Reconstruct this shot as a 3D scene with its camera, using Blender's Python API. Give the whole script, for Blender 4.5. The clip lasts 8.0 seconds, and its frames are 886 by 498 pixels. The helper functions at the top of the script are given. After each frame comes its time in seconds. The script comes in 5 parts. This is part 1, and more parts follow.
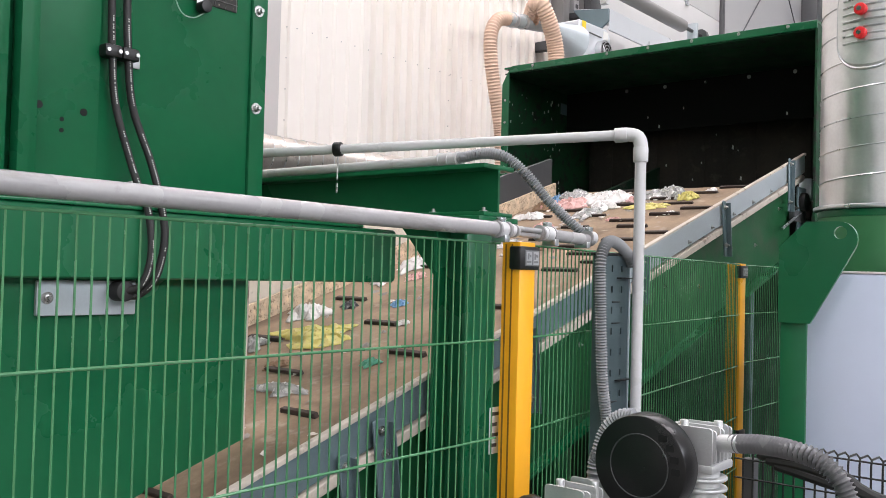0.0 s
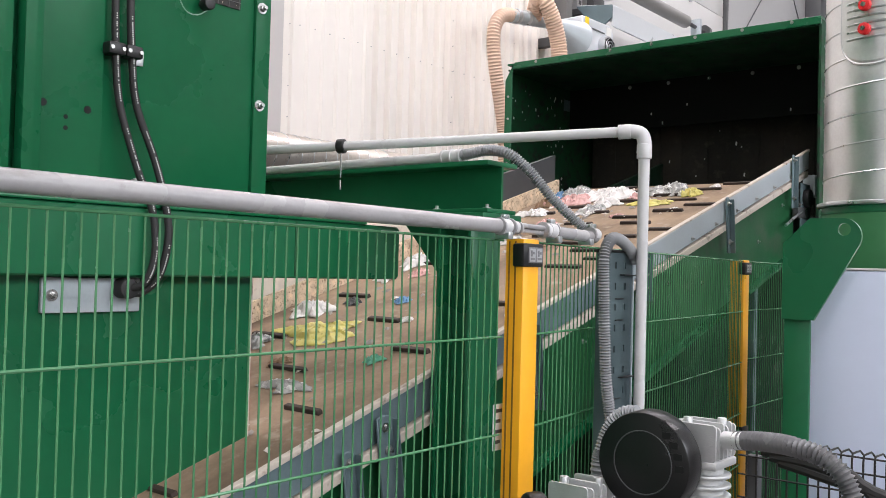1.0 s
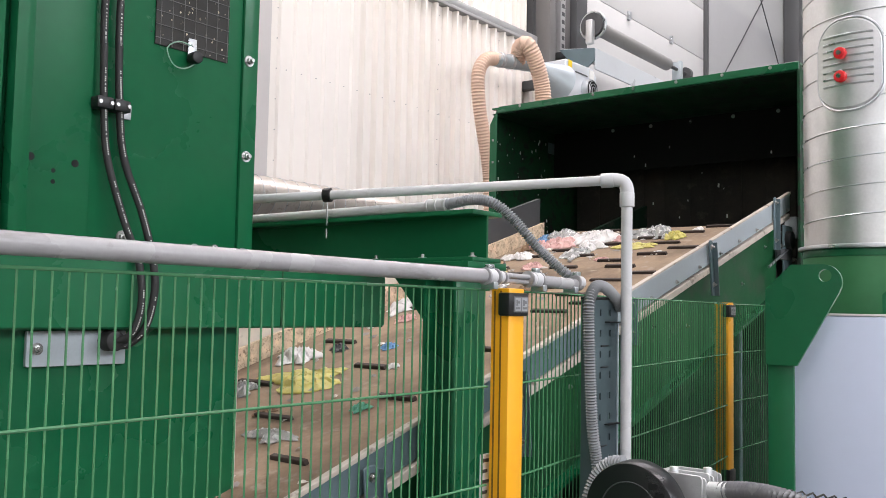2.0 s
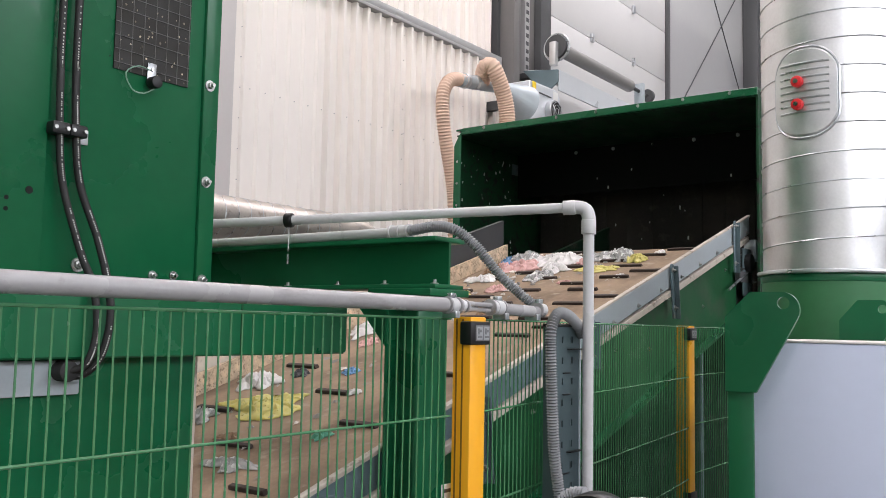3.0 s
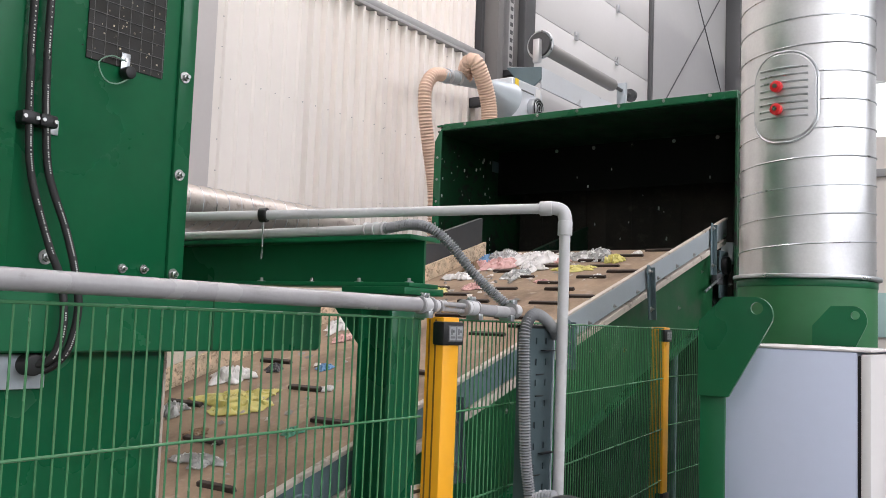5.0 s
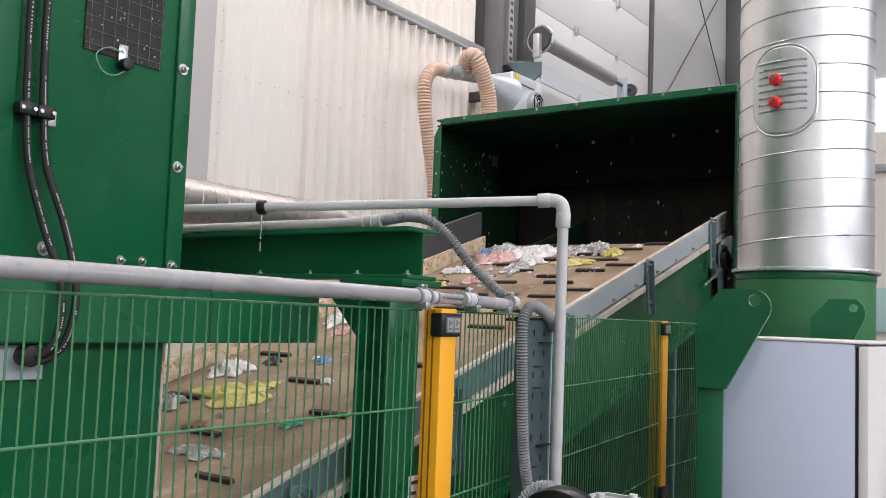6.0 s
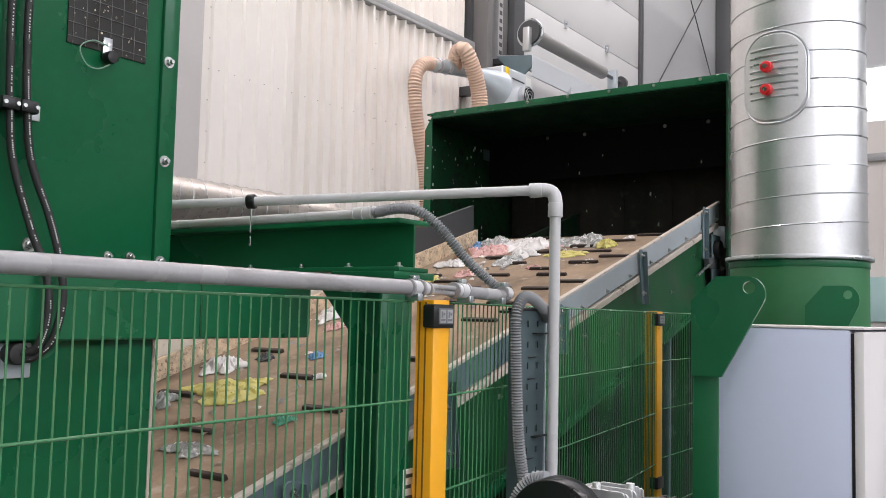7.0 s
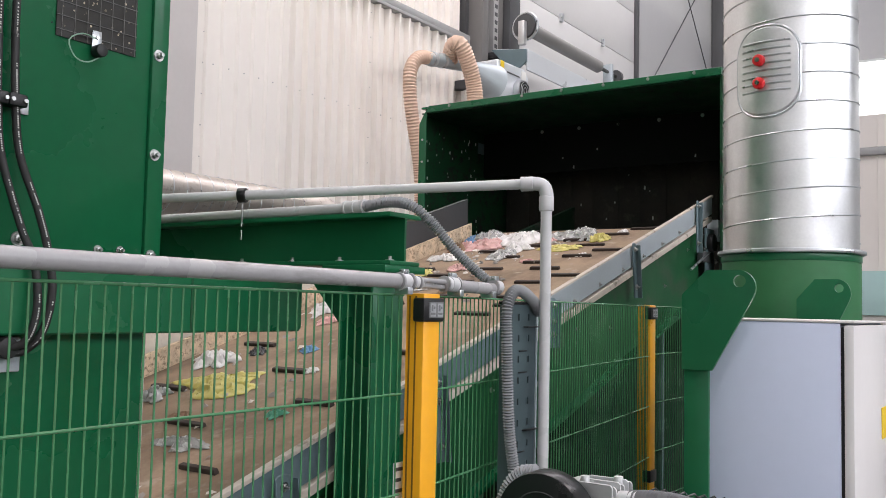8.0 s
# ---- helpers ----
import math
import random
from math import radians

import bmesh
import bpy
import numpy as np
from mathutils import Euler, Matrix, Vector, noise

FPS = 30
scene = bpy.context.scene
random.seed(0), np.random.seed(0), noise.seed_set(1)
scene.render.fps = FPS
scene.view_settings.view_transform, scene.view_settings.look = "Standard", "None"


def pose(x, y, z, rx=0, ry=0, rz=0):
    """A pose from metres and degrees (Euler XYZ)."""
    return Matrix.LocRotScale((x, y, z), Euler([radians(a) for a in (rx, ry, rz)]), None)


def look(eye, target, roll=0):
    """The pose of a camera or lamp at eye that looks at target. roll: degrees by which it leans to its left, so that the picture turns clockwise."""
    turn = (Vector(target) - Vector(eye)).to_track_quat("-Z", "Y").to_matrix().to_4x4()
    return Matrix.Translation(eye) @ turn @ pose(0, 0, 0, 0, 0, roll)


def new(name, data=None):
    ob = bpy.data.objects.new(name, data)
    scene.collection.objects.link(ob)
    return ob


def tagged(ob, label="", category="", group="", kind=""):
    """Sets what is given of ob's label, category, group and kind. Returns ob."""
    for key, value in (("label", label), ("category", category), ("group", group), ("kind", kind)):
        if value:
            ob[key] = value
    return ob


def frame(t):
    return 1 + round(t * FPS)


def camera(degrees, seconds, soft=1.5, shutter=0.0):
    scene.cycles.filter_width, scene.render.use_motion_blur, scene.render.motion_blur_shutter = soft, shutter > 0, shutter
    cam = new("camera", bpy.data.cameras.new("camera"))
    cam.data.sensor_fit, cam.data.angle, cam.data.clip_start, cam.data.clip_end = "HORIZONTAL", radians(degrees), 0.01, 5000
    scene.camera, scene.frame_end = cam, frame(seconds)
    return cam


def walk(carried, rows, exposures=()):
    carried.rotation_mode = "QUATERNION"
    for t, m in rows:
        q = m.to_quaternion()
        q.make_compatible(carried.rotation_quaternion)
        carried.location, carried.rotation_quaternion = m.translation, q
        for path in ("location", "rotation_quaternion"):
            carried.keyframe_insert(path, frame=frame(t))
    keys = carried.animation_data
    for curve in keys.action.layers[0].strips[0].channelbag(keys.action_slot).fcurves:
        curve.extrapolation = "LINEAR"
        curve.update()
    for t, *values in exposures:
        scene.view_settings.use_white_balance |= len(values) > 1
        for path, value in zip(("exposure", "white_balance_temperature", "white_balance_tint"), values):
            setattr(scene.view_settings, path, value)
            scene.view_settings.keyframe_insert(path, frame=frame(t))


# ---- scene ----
cam = camera(52.74, 8.0, soft=0.7)
ROWS = [
    (0.0, -0.0552, -0.0210, 1.9289, 39.3618, 1.5053, -1.5633),
    (0.5, -0.0548, -0.0218, 1.9316, 39.4534, 1.3476, -1.5987),
    (1.0, -0.0556, -0.0226, 1.9305, 39.5522, 1.2659, -1.5313),
    (1.5, -0.0577, -0.0243, 1.9281, 39.3341, 2.1030, -1.5645),
    (2.0, -0.0444, -0.0348, 1.9554, 38.6942, 3.7807, -1.1279),
    (2.2, -0.0405, -0.0339, 1.9632, 38.2624, 4.7363, 0.2040),
    (3.3, -0.0481, -0.0221, 1.9894, 35.9562, 4.8368, -1.5520),
    (3.5, -0.0510, -0.0189, 1.9937, 36.1120, 4.7477, -1.8814),
    (4.0, -0.0447, -0.0003, 1.9893, 35.3417, 4.9358, -2.1589),
    (4.5, -0.0434, -0.0057, 1.9959, 35.1174, 4.7907, -2.1771),
    (6.0, -0.0351, -0.0020, 1.9856, 35.1334, 4.3263, -2.1800),
    (6.5, -0.0418, 0.0104, 1.9780, 34.9785, 4.2300, -1.9483),
    (7.0, -0.0449, 0.0180, 1.9740, 34.7463, 4.1114, -1.2949),
    (7.5, -0.0391, 0.0194, 1.9769, 34.5262, 3.9931, -1.0996),
    (8.0, -0.0332, 0.0268, 1.9736, 34.5248, 3.7327, -1.2567),
]
EXPOSURES = [(0.0, 0.17), (1.5, 0.14), (2.0, 0.11), (3.3, -0.17), (8.0, -0.18)]
walk(cam, [(t, pose(x, y, z, 90 + pitch, roll, yaw)) for t, x, y, z, yaw, pitch, roll in ROWS], EXPOSURES)

# ---- world and light ----
world = bpy.data.worlds.new("sky")
scene.world = world
world.use_nodes = True
wn = world.node_tree.nodes
sky = wn.new("ShaderNodeTexSky")
sky.sky_type, sky.sun_disc = "NISHITA", False
sky.sun_elevation, sky.sun_rotation = radians(38), radians(120)
wn["Background"].inputs[1].default_value = 0.12
world.node_tree.links.new(sky.outputs[0], wn["Background"].inputs[0])
sun = new("sun", bpy.data.lights.new("sun", "SUN"))
sun.data.energy, sun.data.angle, sun.data.color = 1.2, radians(0.6), (1.0, 0.95, 0.88)
sun.matrix_world = look((20, -12, 20), (0, 0, 0))



def opening_light(name, m, w, h, power, color=(1.0, 0.93, 0.96)):
    lamp = new(name, bpy.data.lights.new(name, "AREA"))
    lamp.data.shape, lamp.data.size, lamp.data.size_y, lamp.data.energy, lamp.data.color = "RECTANGLE", w, h, power, color
    lamp.matrix_world = m
    return lamp


# unseen, assumed sources: roof lights over the hall and a gate behind the camera
opening_light("assumed_roof_glow_a", look((2.0, 3.0, 10.38), (2.0, 3.0, 0.0)), 1.6, 20.0, 1000)
opening_light("assumed_roof_glow_b", look((-3.6, 6.0, 10.38), (-3.6, 6.0, 0.0)), 1.6, 20.0, 1000)
opening_light("assumed_gate_glow", look((5.0, -7.8, 3.0), (-0.5, 2.0, 2.0)), 6.0, 5.0, 30)
opening_light("east_window_glow", look((8.85, 2.0, 6.2), (-2.0, 2.0, 3.2)), 16.0, 3.0, 950, (0.96, 0.95, 1.0))


# ---- materials ----
def mat(name, color, rough=0.5, metal=0.0, vary=0.12, scale=6.0, bump=0.0, bump_scale=80.0, rough_vary=0.12, dirt=None, dirt_at=0.6, coat=0.0, per_object=0.0, per_island=0.0):
    m = bpy.data.materials.new(name)
    m.use_nodes = True
    nt = m.node_tree
    n, l = nt.nodes, nt.links
    b = n["Principled BSDF"]
    b.inputs["Roughness"].default_value, b.inputs["Metallic"].default_value = rough, metal
    b.inputs["Coat Weight"].default_value = coat
    geo = n.new("ShaderNodeNewGeometry")
    big = n.new("ShaderNodeTexNoise")
    big.inputs["Scale"].default_value, big.inputs["Detail"].default_value = scale, 6.0
    l.new(geo.outputs["Position"], big.inputs["Vector"])
    fine = n.new("ShaderNodeTexNoise")
    fine.inputs["Scale"].default_value, fine.inputs["Detail"].default_value = scale * 14, 4.0
    l.new(geo.outputs["Position"], fine.inputs["Vector"])
    add = n.new("ShaderNodeMath")
    add.operation = "MULTIPLY_ADD"
    add.inputs[1].default_value = 0.4
    l.new(fine.outputs["Fac"], add.inputs[0])
    l.new(big.outputs["Fac"], add.inputs[2])
    ramp = n.new("ShaderNodeMapRange")
    ramp.inputs["From Min"].default_value, ramp.inputs["From Max"].default_value = 0.4, 1.0
    ramp.inputs["To Min"].default_value, ramp.inputs["To Max"].default_value = 1 - vary, 1 + vary
    l.new(add.outputs[0], ramp.inputs["Value"])
    mul = n.new("ShaderNodeMix")
    mul.data_type, mul.blend_type = "RGBA", "MULTIPLY"
    mul.inputs["Factor"].default_value = 1.0
    mul.inputs["A"].default_value = (*color, 1)
    l.new(ramp.outputs["Result"], mul.inputs["B"])
    out = mul.outputs["Result"]
    if per_object or per_island:
        src = n.new("ShaderNodeObjectInfo").outputs["Random"] if per_object else geo.outputs["Random Per Island"]
        r2 = n.new("ShaderNodeMapRange")
        k = per_object or per_island
        r2.inputs["To Min"].default_value, r2.inputs["To Max"].default_value = 1 - k, 1 + k
        l.new(src, r2.inputs["Value"])
        m2 = n.new("ShaderNodeMix")
        m2.data_type, m2.blend_type = "RGBA", "MULTIPLY"
        m2.inputs["Factor"].default_value = 1.0
        l.new(out, m2.inputs["A"])
        l.new(r2.outputs["Result"], m2.inputs["B"])
        out = m2.outputs["Result"]
    if dirt:
        dn = n.new("ShaderNodeTexNoise")
        dn.inputs["Scale"].default_value, dn.inputs["Detail"].default_value, dn.inputs["Roughness"].default_value = scale * 3.1, 9.0, 0.65
        l.new(geo.outputs["Position"], dn.inputs["Vector"])
        dr = n.new("ShaderNodeMapRange")
        dr.inputs["From Min"].default_value, dr.inputs["From Max"].default_value = dirt_at, dirt_at + 0.12
        l.new(dn.outputs["Fac"], dr.inputs["Value"])
        dm = n.new("ShaderNodeMix")
        dm.data_type = "RGBA"
        l.new(dr.outputs["Result"], dm.inputs["Factor"])
        l.new(out, dm.inputs["A"])
        dm.inputs["B"].default_value = (*dirt, 1)
        out = dm.outputs["Result"]
    l.new(out, b.inputs["Base Color"])
    rr = n.new("ShaderNodeMapRange")
    rr.inputs["From Min"].default_value, rr.inputs["From Max"].default_value = 0.3, 0.7
    rr.inputs["To Min"].default_value, rr.inputs["To Max"].default_value = max(0.02, rough - rough_vary), min(1, rough + rough_vary)
    l.new(big.outputs["Fac"], rr.inputs["Value"])
    l.new(rr.outputs["Result"], b.inputs["Roughness"])
    if bump:
        bn = n.new("ShaderNodeTexNoise")
        bn.inputs["Scale"].default_value, bn.inputs["Detail"].default_value = bump_scale, 5.0
        l.new(geo.outputs["Position"], bn.inputs["Vector"])
        bu = n.new("ShaderNodeBump")
        bu.inputs["Strength"].default_value, bu.inputs["Distance"].default_value = bump, 0.002
        l.new(bn.outputs["Fac"], bu.inputs["Height"])
        l.new(bu.outputs["Normal"], b.inputs["Normal"])
    return m


GREEN = mat("green_paint", (0.007, 0.118, 0.045), 0.30, vary=0.12, scale=2.5, bump=0.04, bump_scale=220, coat=0.12)
# Dusty green; its base is darkened for shade under hood and duct
GREEN_DUSTY_SHADED = mat("green_paint_dusty_shaded", (0.008, 0.080, 0.027), 0.45, vary=0.14, scale=3.0, bump=0.12, bump_scale=200, dirt=(0.16, 0.17, 0.14), dirt_at=0.70)
# Green darkened to carry the shade beneath the conveyor
GREEN_SHADED = mat("green_paint_shaded_inside", (0.004, 0.020, 0.009), 0.75, vary=0.3, scale=4.0, dirt=(0.03, 0.03, 0.025), dirt_at=0.55)
# Machine green made paler to carry the light reflected onto the collar
GREEN_LIT = mat("green_paint_lit_by_reflection", (0.034, 0.165, 0.062), 0.42, vary=0.14, scale=2.5, bump=0.05, bump_scale=180)
WIRE_GREEN = mat("green_wire_coating", (0.078, 0.240, 0.112), 0.22, vary=0.08, per_object=0.08)
YELLOW = mat("yellow_powder_coat", (0.90, 0.42, 0.012), 0.38, vary=0.05, scale=5, bump=0.08, bump_scale=300)
# Darker yellow that paints the shade of the post grooves
GROOVE_SHADE = mat("groove_shade_yellow", (0.20, 0.09, 0.01), 0.6)
BLACK = mat("black_plastic", (0.008, 0.008, 0.0085), 0.40, vary=0.2, bump=0.1, bump_scale=500)
RUBBER = mat("black_rubber", (0.018, 0.018, 0.018), 0.6, vary=0.25, scale=9, bump=0.2, bump_scale=300)
HOSE_TEXT = mat("white_hose_print", (0.55, 0.55, 0.52), 0.6)
CONDUIT = mat("grey_pvc_conduit", (0.36, 0.355, 0.36), 0.25, vary=0.10, scale=9, dirt=(0.27, 0.26, 0.25), dirt_at=0.64, bump=0.08, bump_scale=120)
CONDUIT_LIGHT = mat("light_grey_pvc", (0.58, 0.58, 0.585), 0.32, vary=0.05, scale=8)
HOSE_GREY = mat("grey_corrugated_hose", (0.26, 0.27, 0.28), 0.38, vary=0.10, scale=10)
HOSE_DARK = mat("dark_grey_corrugated_hose", (0.15, 0.15, 0.154), 0.22, vary=0.10, scale=10)
HOSE_TAN = mat("tan_flexible_duct", (0.66, 0.47, 0.36), 0.55, vary=0.10, scale=5)
GALV = mat("galvanised_steel", (0.58, 0.60, 0.62), 0.34, metal=0.9, vary=0.10, scale=14, rough_vary=0.12, bump=0.06, bump_scale=160)
GALV_DULL = mat("dull_galvanised_sheet", (0.42, 0.47, 0.50), 0.48, metal=0.35, vary=0.10, scale=10, dirt=(0.20, 0.19, 0.17), dirt_at=0.68)
GALV_BLUE = mat("blue_grey_zinc_sheet", (0.135, 0.19, 0.21), 0.45, metal=0.3, vary=0.12, scale=9, dirt=(0.22, 0.20, 0.17), dirt_at=0.68)
DUCT = mat("bright_galvanised_duct", (0.73, 0.735, 0.74), 0.40, metal=1.0, vary=0.12, scale=7, rough_vary=0.09, bump=0.07, bump_scale=5)
DUCT_DUSTY = mat("dusty_galvanised_duct", (0.50, 0.46, 0.42), 0.42, metal=0.75, vary=0.15, scale=6, bump=0.06, bump_scale=12, dirt=(0.34, 0.30, 0.26), dirt_at=0.55)
STEEL = mat("zinc_bolt", (0.42, 0.42, 0.41), 0.32, metal=1.0, vary=0.1)
RED = mat("red_knob_plastic", (0.75, 0.025, 0.030), 0.35, vary=0.05)
WALL_WHITE = mat("white_sheet_cladding", (0.86, 0.812, 0.762), 0.45, vary=0.03, scale=0.8, rough_vary=0.06)
WALL_GREY = mat("grey_sheet_cladding", (0.68, 0.68, 0.68), 0.5, vary=0.03, scale=0.8)
TRIM_GREY = mat("grey_trim_profile", (0.42, 0.42, 0.42), 0.4, metal=0.3, vary=0.05)
STEEL_DARK = mat("dark_steel_paint", (0.06, 0.062, 0.065), 0.5, vary=0.12, scale=3)
# Cabinet paint tinted blue for the cool fill light on its side
CABINET = mat("cabinet_paint_cool_fill", (0.61, 0.67, 0.83), 0.42, vary=0.03, scale=2.5, bump=0.08, bump_scale=400)
BELT = mat("dusty_rubber_belt", (0.300, 0.218, 0.148), 0.82, vary=0.22, scale=5, dirt=(0.36, 0.29, 0.23), dirt_at=0.58, bump=0.35, bump_scale=70)
CLEAT = mat("dark_belt_cleat", (0.040, 0.026, 0.020), 0.75, vary=0.3, scale=14, bump=0.2)
SKIRT = mat("worn_pale_skirt_board", (0.52, 0.46, 0.40), 0.75, vary=0.14, scale=6, dirt=(0.24, 0.19, 0.15), dirt_at=0.60, bump=0.2, bump_scale=60)
OSB = mat("dusty_flake_board", (0.64, 0.50, 0.35), 0.8, vary=0.42, scale=26, dirt=(0.26, 0.18, 0.12), dirt_at=0.52, bump=0.3, bump_scale=40)
ALU = mat("cast_aluminium", (0.60, 0.61, 0.61), 0.45, metal=0.7, vary=0.08, scale=12, bump=0.2, bump_scale=350)
CONCRETE = mat("concrete_floor", (0.11, 0.107, 0.103), 0.7, vary=0.15, scale=1.2, bump=0.2, bump_scale=30, dirt=(0.09, 0.085, 0.08), dirt_at=0.6)
CEIL = mat("light_roof_sheet", (0.62, 0.62, 0.61), 0.6, vary=0.04, scale=0.5)
LABEL_WHITE = mat("white_label", (0.75, 0.75, 0.73), 0.5, vary=0.03)
LABEL_MID = mat("mid_grey_label", (0.34, 0.35, 0.36), 0.45, vary=0.15, scale=40)
LABEL_GREY = mat("grey_label_plate", (0.16, 0.165, 0.17), 0.45, vary=0.08, scale=40)
SIGN_YELLOW = mat("yellow_warning_sticker", (0.85, 0.60, 0.02), 0.5)
TEAL = mat("pale_teal_wall_panel", (0.50, 0.72, 0.70), 0.5, vary=0.03)
MESH_DARK = mat("grimy_window_plate", (0.012, 0.011, 0.008), 0.62, vary=0.6, scale=22, dirt=(0.20, 0.17, 0.12), dirt_at=0.66)
CABLE_GREEN = mat("thin_green_cable", (0.20, 0.34, 0.25), 0.5)
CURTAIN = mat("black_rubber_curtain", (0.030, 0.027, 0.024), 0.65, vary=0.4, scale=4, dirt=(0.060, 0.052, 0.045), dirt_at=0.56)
SKY_GLOW = bpy.data.materials.new("overcast_sky")
SKY_GLOW.use_nodes = True
SKY_GLOW.node_tree.nodes["Principled BSDF"].inputs["Emission Color"].default_value = (0.95, 0.97, 1.0, 1)
SKY_GLOW.node_tree.nodes["Principled BSDF"].inputs["Emission Strength"].default_value = 1.6
SKIRT_PALE = mat("whitish_dusty_board", (0.74, 0.67, 0.57), 0.75, vary=0.10, scale=5, dirt=(0.36, 0.30, 0.25), dirt_at=0.60, bump=0.15, bump_scale=50)
# Hood green darkened to carry the shade inside the hood
HOOD_IN = mat("shaded_green_inside", (0.008, 0.052, 0.021), 0.55, vary=0.3, scale=5, dirt=(0.02, 0.02, 0.018), dirt_at=0.5)
# Same cabinet paint, warmed to carry the light on the door side
CABINET_LIT = mat("cabinet_paint_warm_lit", (0.72, 0.70, 0.69), 0.42, vary=0.03, scale=2.5)
TRIM_DARK = mat("dark_grey_column_paint", (0.15, 0.145, 0.14), 0.5, vary=0.08, scale=2)
TRIM_PALE = mat("pale_grey_trim", (0.58, 0.55, 0.54), 0.45, vary=0.04, scale=2)
DOOR_GREY = mat("light_grey_door_panel", (0.56, 0.56, 0.555), 0.45, vary=0.03, scale=1.2)
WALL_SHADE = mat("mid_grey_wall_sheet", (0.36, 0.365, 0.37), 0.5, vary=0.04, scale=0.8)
FAN_PAINT = mat("pale_grey_fan_paint", (0.62, 0.65, 0.68), 0.35, metal=0.2, vary=0.05, scale=4)
COVER_BLACK = mat("fan_cover_plastic", (0.006, 0.006, 0.0065), 0.36, vary=0.2, bump=0.1, bump_scale=500)
# Flat black stands for the shade inside slots, holes and the grille
VENT = mat("hole_shade_black", (0.002, 0.002, 0.002), 0.8)
TARP = mat("grey_rolled_tarpaulin", (0.24, 0.235, 0.23), 0.6, vary=0.1, scale=6)
TRAY = mat("dark_zinc_cable_tray", (0.085, 0.122, 0.130), 0.42, metal=0.3, vary=0.15, scale=10, dirt=(0.16, 0.17, 0.17), dirt_at=0.66)
# Near-black that stands for the shade deep in the hood
HOOD_BLACK_SHADE = mat("shade_black_plate", (0.006, 0.0066, 0.006), 0.80, vary=0.4, scale=4)


def stains(m, color, scale=2.0, at=0.55, soft=0.15, amount=0.7, stretch=(1.0, 1.0, 1.0)):
    """Large uneven stains laid over a material's colour."""
    nt = m.node_tree
    n, l = nt.nodes, nt.links
    target = n["Principled BSDF"].inputs["Base Color"]
    before = target.links[0].from_socket
    geo = n.new("ShaderNodeNewGeometry")
    size = n.new("ShaderNodeVectorMath")
    size.operation = "MULTIPLY"
    size.inputs[1].default_value = stretch
    l.new(geo.outputs["Position"], size.inputs[0])
    tex = n.new("ShaderNodeTexNoise")
    tex.inputs["Scale"].default_value, tex.inputs["Detail"].default_value, tex.inputs["Roughness"].default_value = scale, 8.0, 0.6
    l.new(size.outputs[0], tex.inputs["Vector"])
    edge = n.new("ShaderNodeMapRange")
    edge.inputs["From Min"].default_value, edge.inputs["From Max"].default_value = at, at + soft
    edge.inputs["To Max"].default_value = amount
    l.new(tex.outputs["Fac"], edge.inputs["Value"])
    mixed = n.new("ShaderNodeMix")
    mixed.data_type = "RGBA"
    l.new(edge.outputs["Result"], mixed.inputs["Factor"])
    l.new(before, mixed.inputs["A"])
    mixed.inputs["B"].default_value = (*color, 1)
    l.new(mixed.outputs["Result"], target)


for dull, level in ((HOOD_BLACK_SHADE, 0.15), (CURTAIN, 0.25), (HOOD_IN, 0.25), (GREEN_SHADED, 0.2), (GREEN, 0.38), (GREEN_DUSTY_SHADED, 0.3), (BELT, 0.25)):
    dull.node_tree.nodes["Principled BSDF"].inputs["Specular IOR Level"].default_value = level
stains(BELT, (0.11, 0.075, 0.052), 3.4, 0.47, 0.20, 0.75, (1.0, 0.55, 1.0))
stains(BELT, (0.46, 0.39, 0.31), 9.0, 0.60, 0.10, 0.55)
stains(SKIRT, (0.12, 0.085, 0.06), 11.0, 0.58, 0.08, 0.8)
stains(SKIRT_PALE, (0.40, 0.33, 0.26), 5.0, 0.50, 0.20, 0.6)
stains(CONDUIT, (0.20, 0.19, 0.18), 14.0, 0.54, 0.10, 0.6, (1.0, 0.22, 1.0))
stains(GREEN_DUSTY_SHADED, (0.05, 0.075, 0.05), 5.0, 0.56, 0.10, 0.6)
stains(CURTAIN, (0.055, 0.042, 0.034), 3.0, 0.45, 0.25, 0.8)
stains(WALL_WHITE, (0.66, 0.61, 0.56), 0.9, 0.55, 0.25, 0.35, (1.0, 1.0, 0.35))


# ---- mesh tools ----
def box(x0, x1, y0, y1, z0, z1, bevel=0.0, bm=None):
    tmp = bmesh.new()
    bmesh.ops.create_cube(tmp, size=1.0)
    bmesh.ops.scale(tmp, vec=(x1 - x0, y1 - y0, z1 - z0), verts=tmp.verts)
    bmesh.ops.translate(tmp, vec=((x0 + x1) / 2, (y0 + y1) / 2, (z0 + z1) / 2), verts=tmp.verts)
    if bevel:
        bmesh.ops.bevel(tmp, geom=tmp.edges[:], offset=bevel, segments=2, affect="EDGES", profile=0.5)
    return merge(bm, tmp)


def merge(bm, other):
    if bm is None:
        return other
    data = bpy.data.meshes.new("tmp")
    other.to_mesh(data)
    bm.from_mesh(data)
    bpy.data.meshes.remove(data)
    other.free()
    return bm


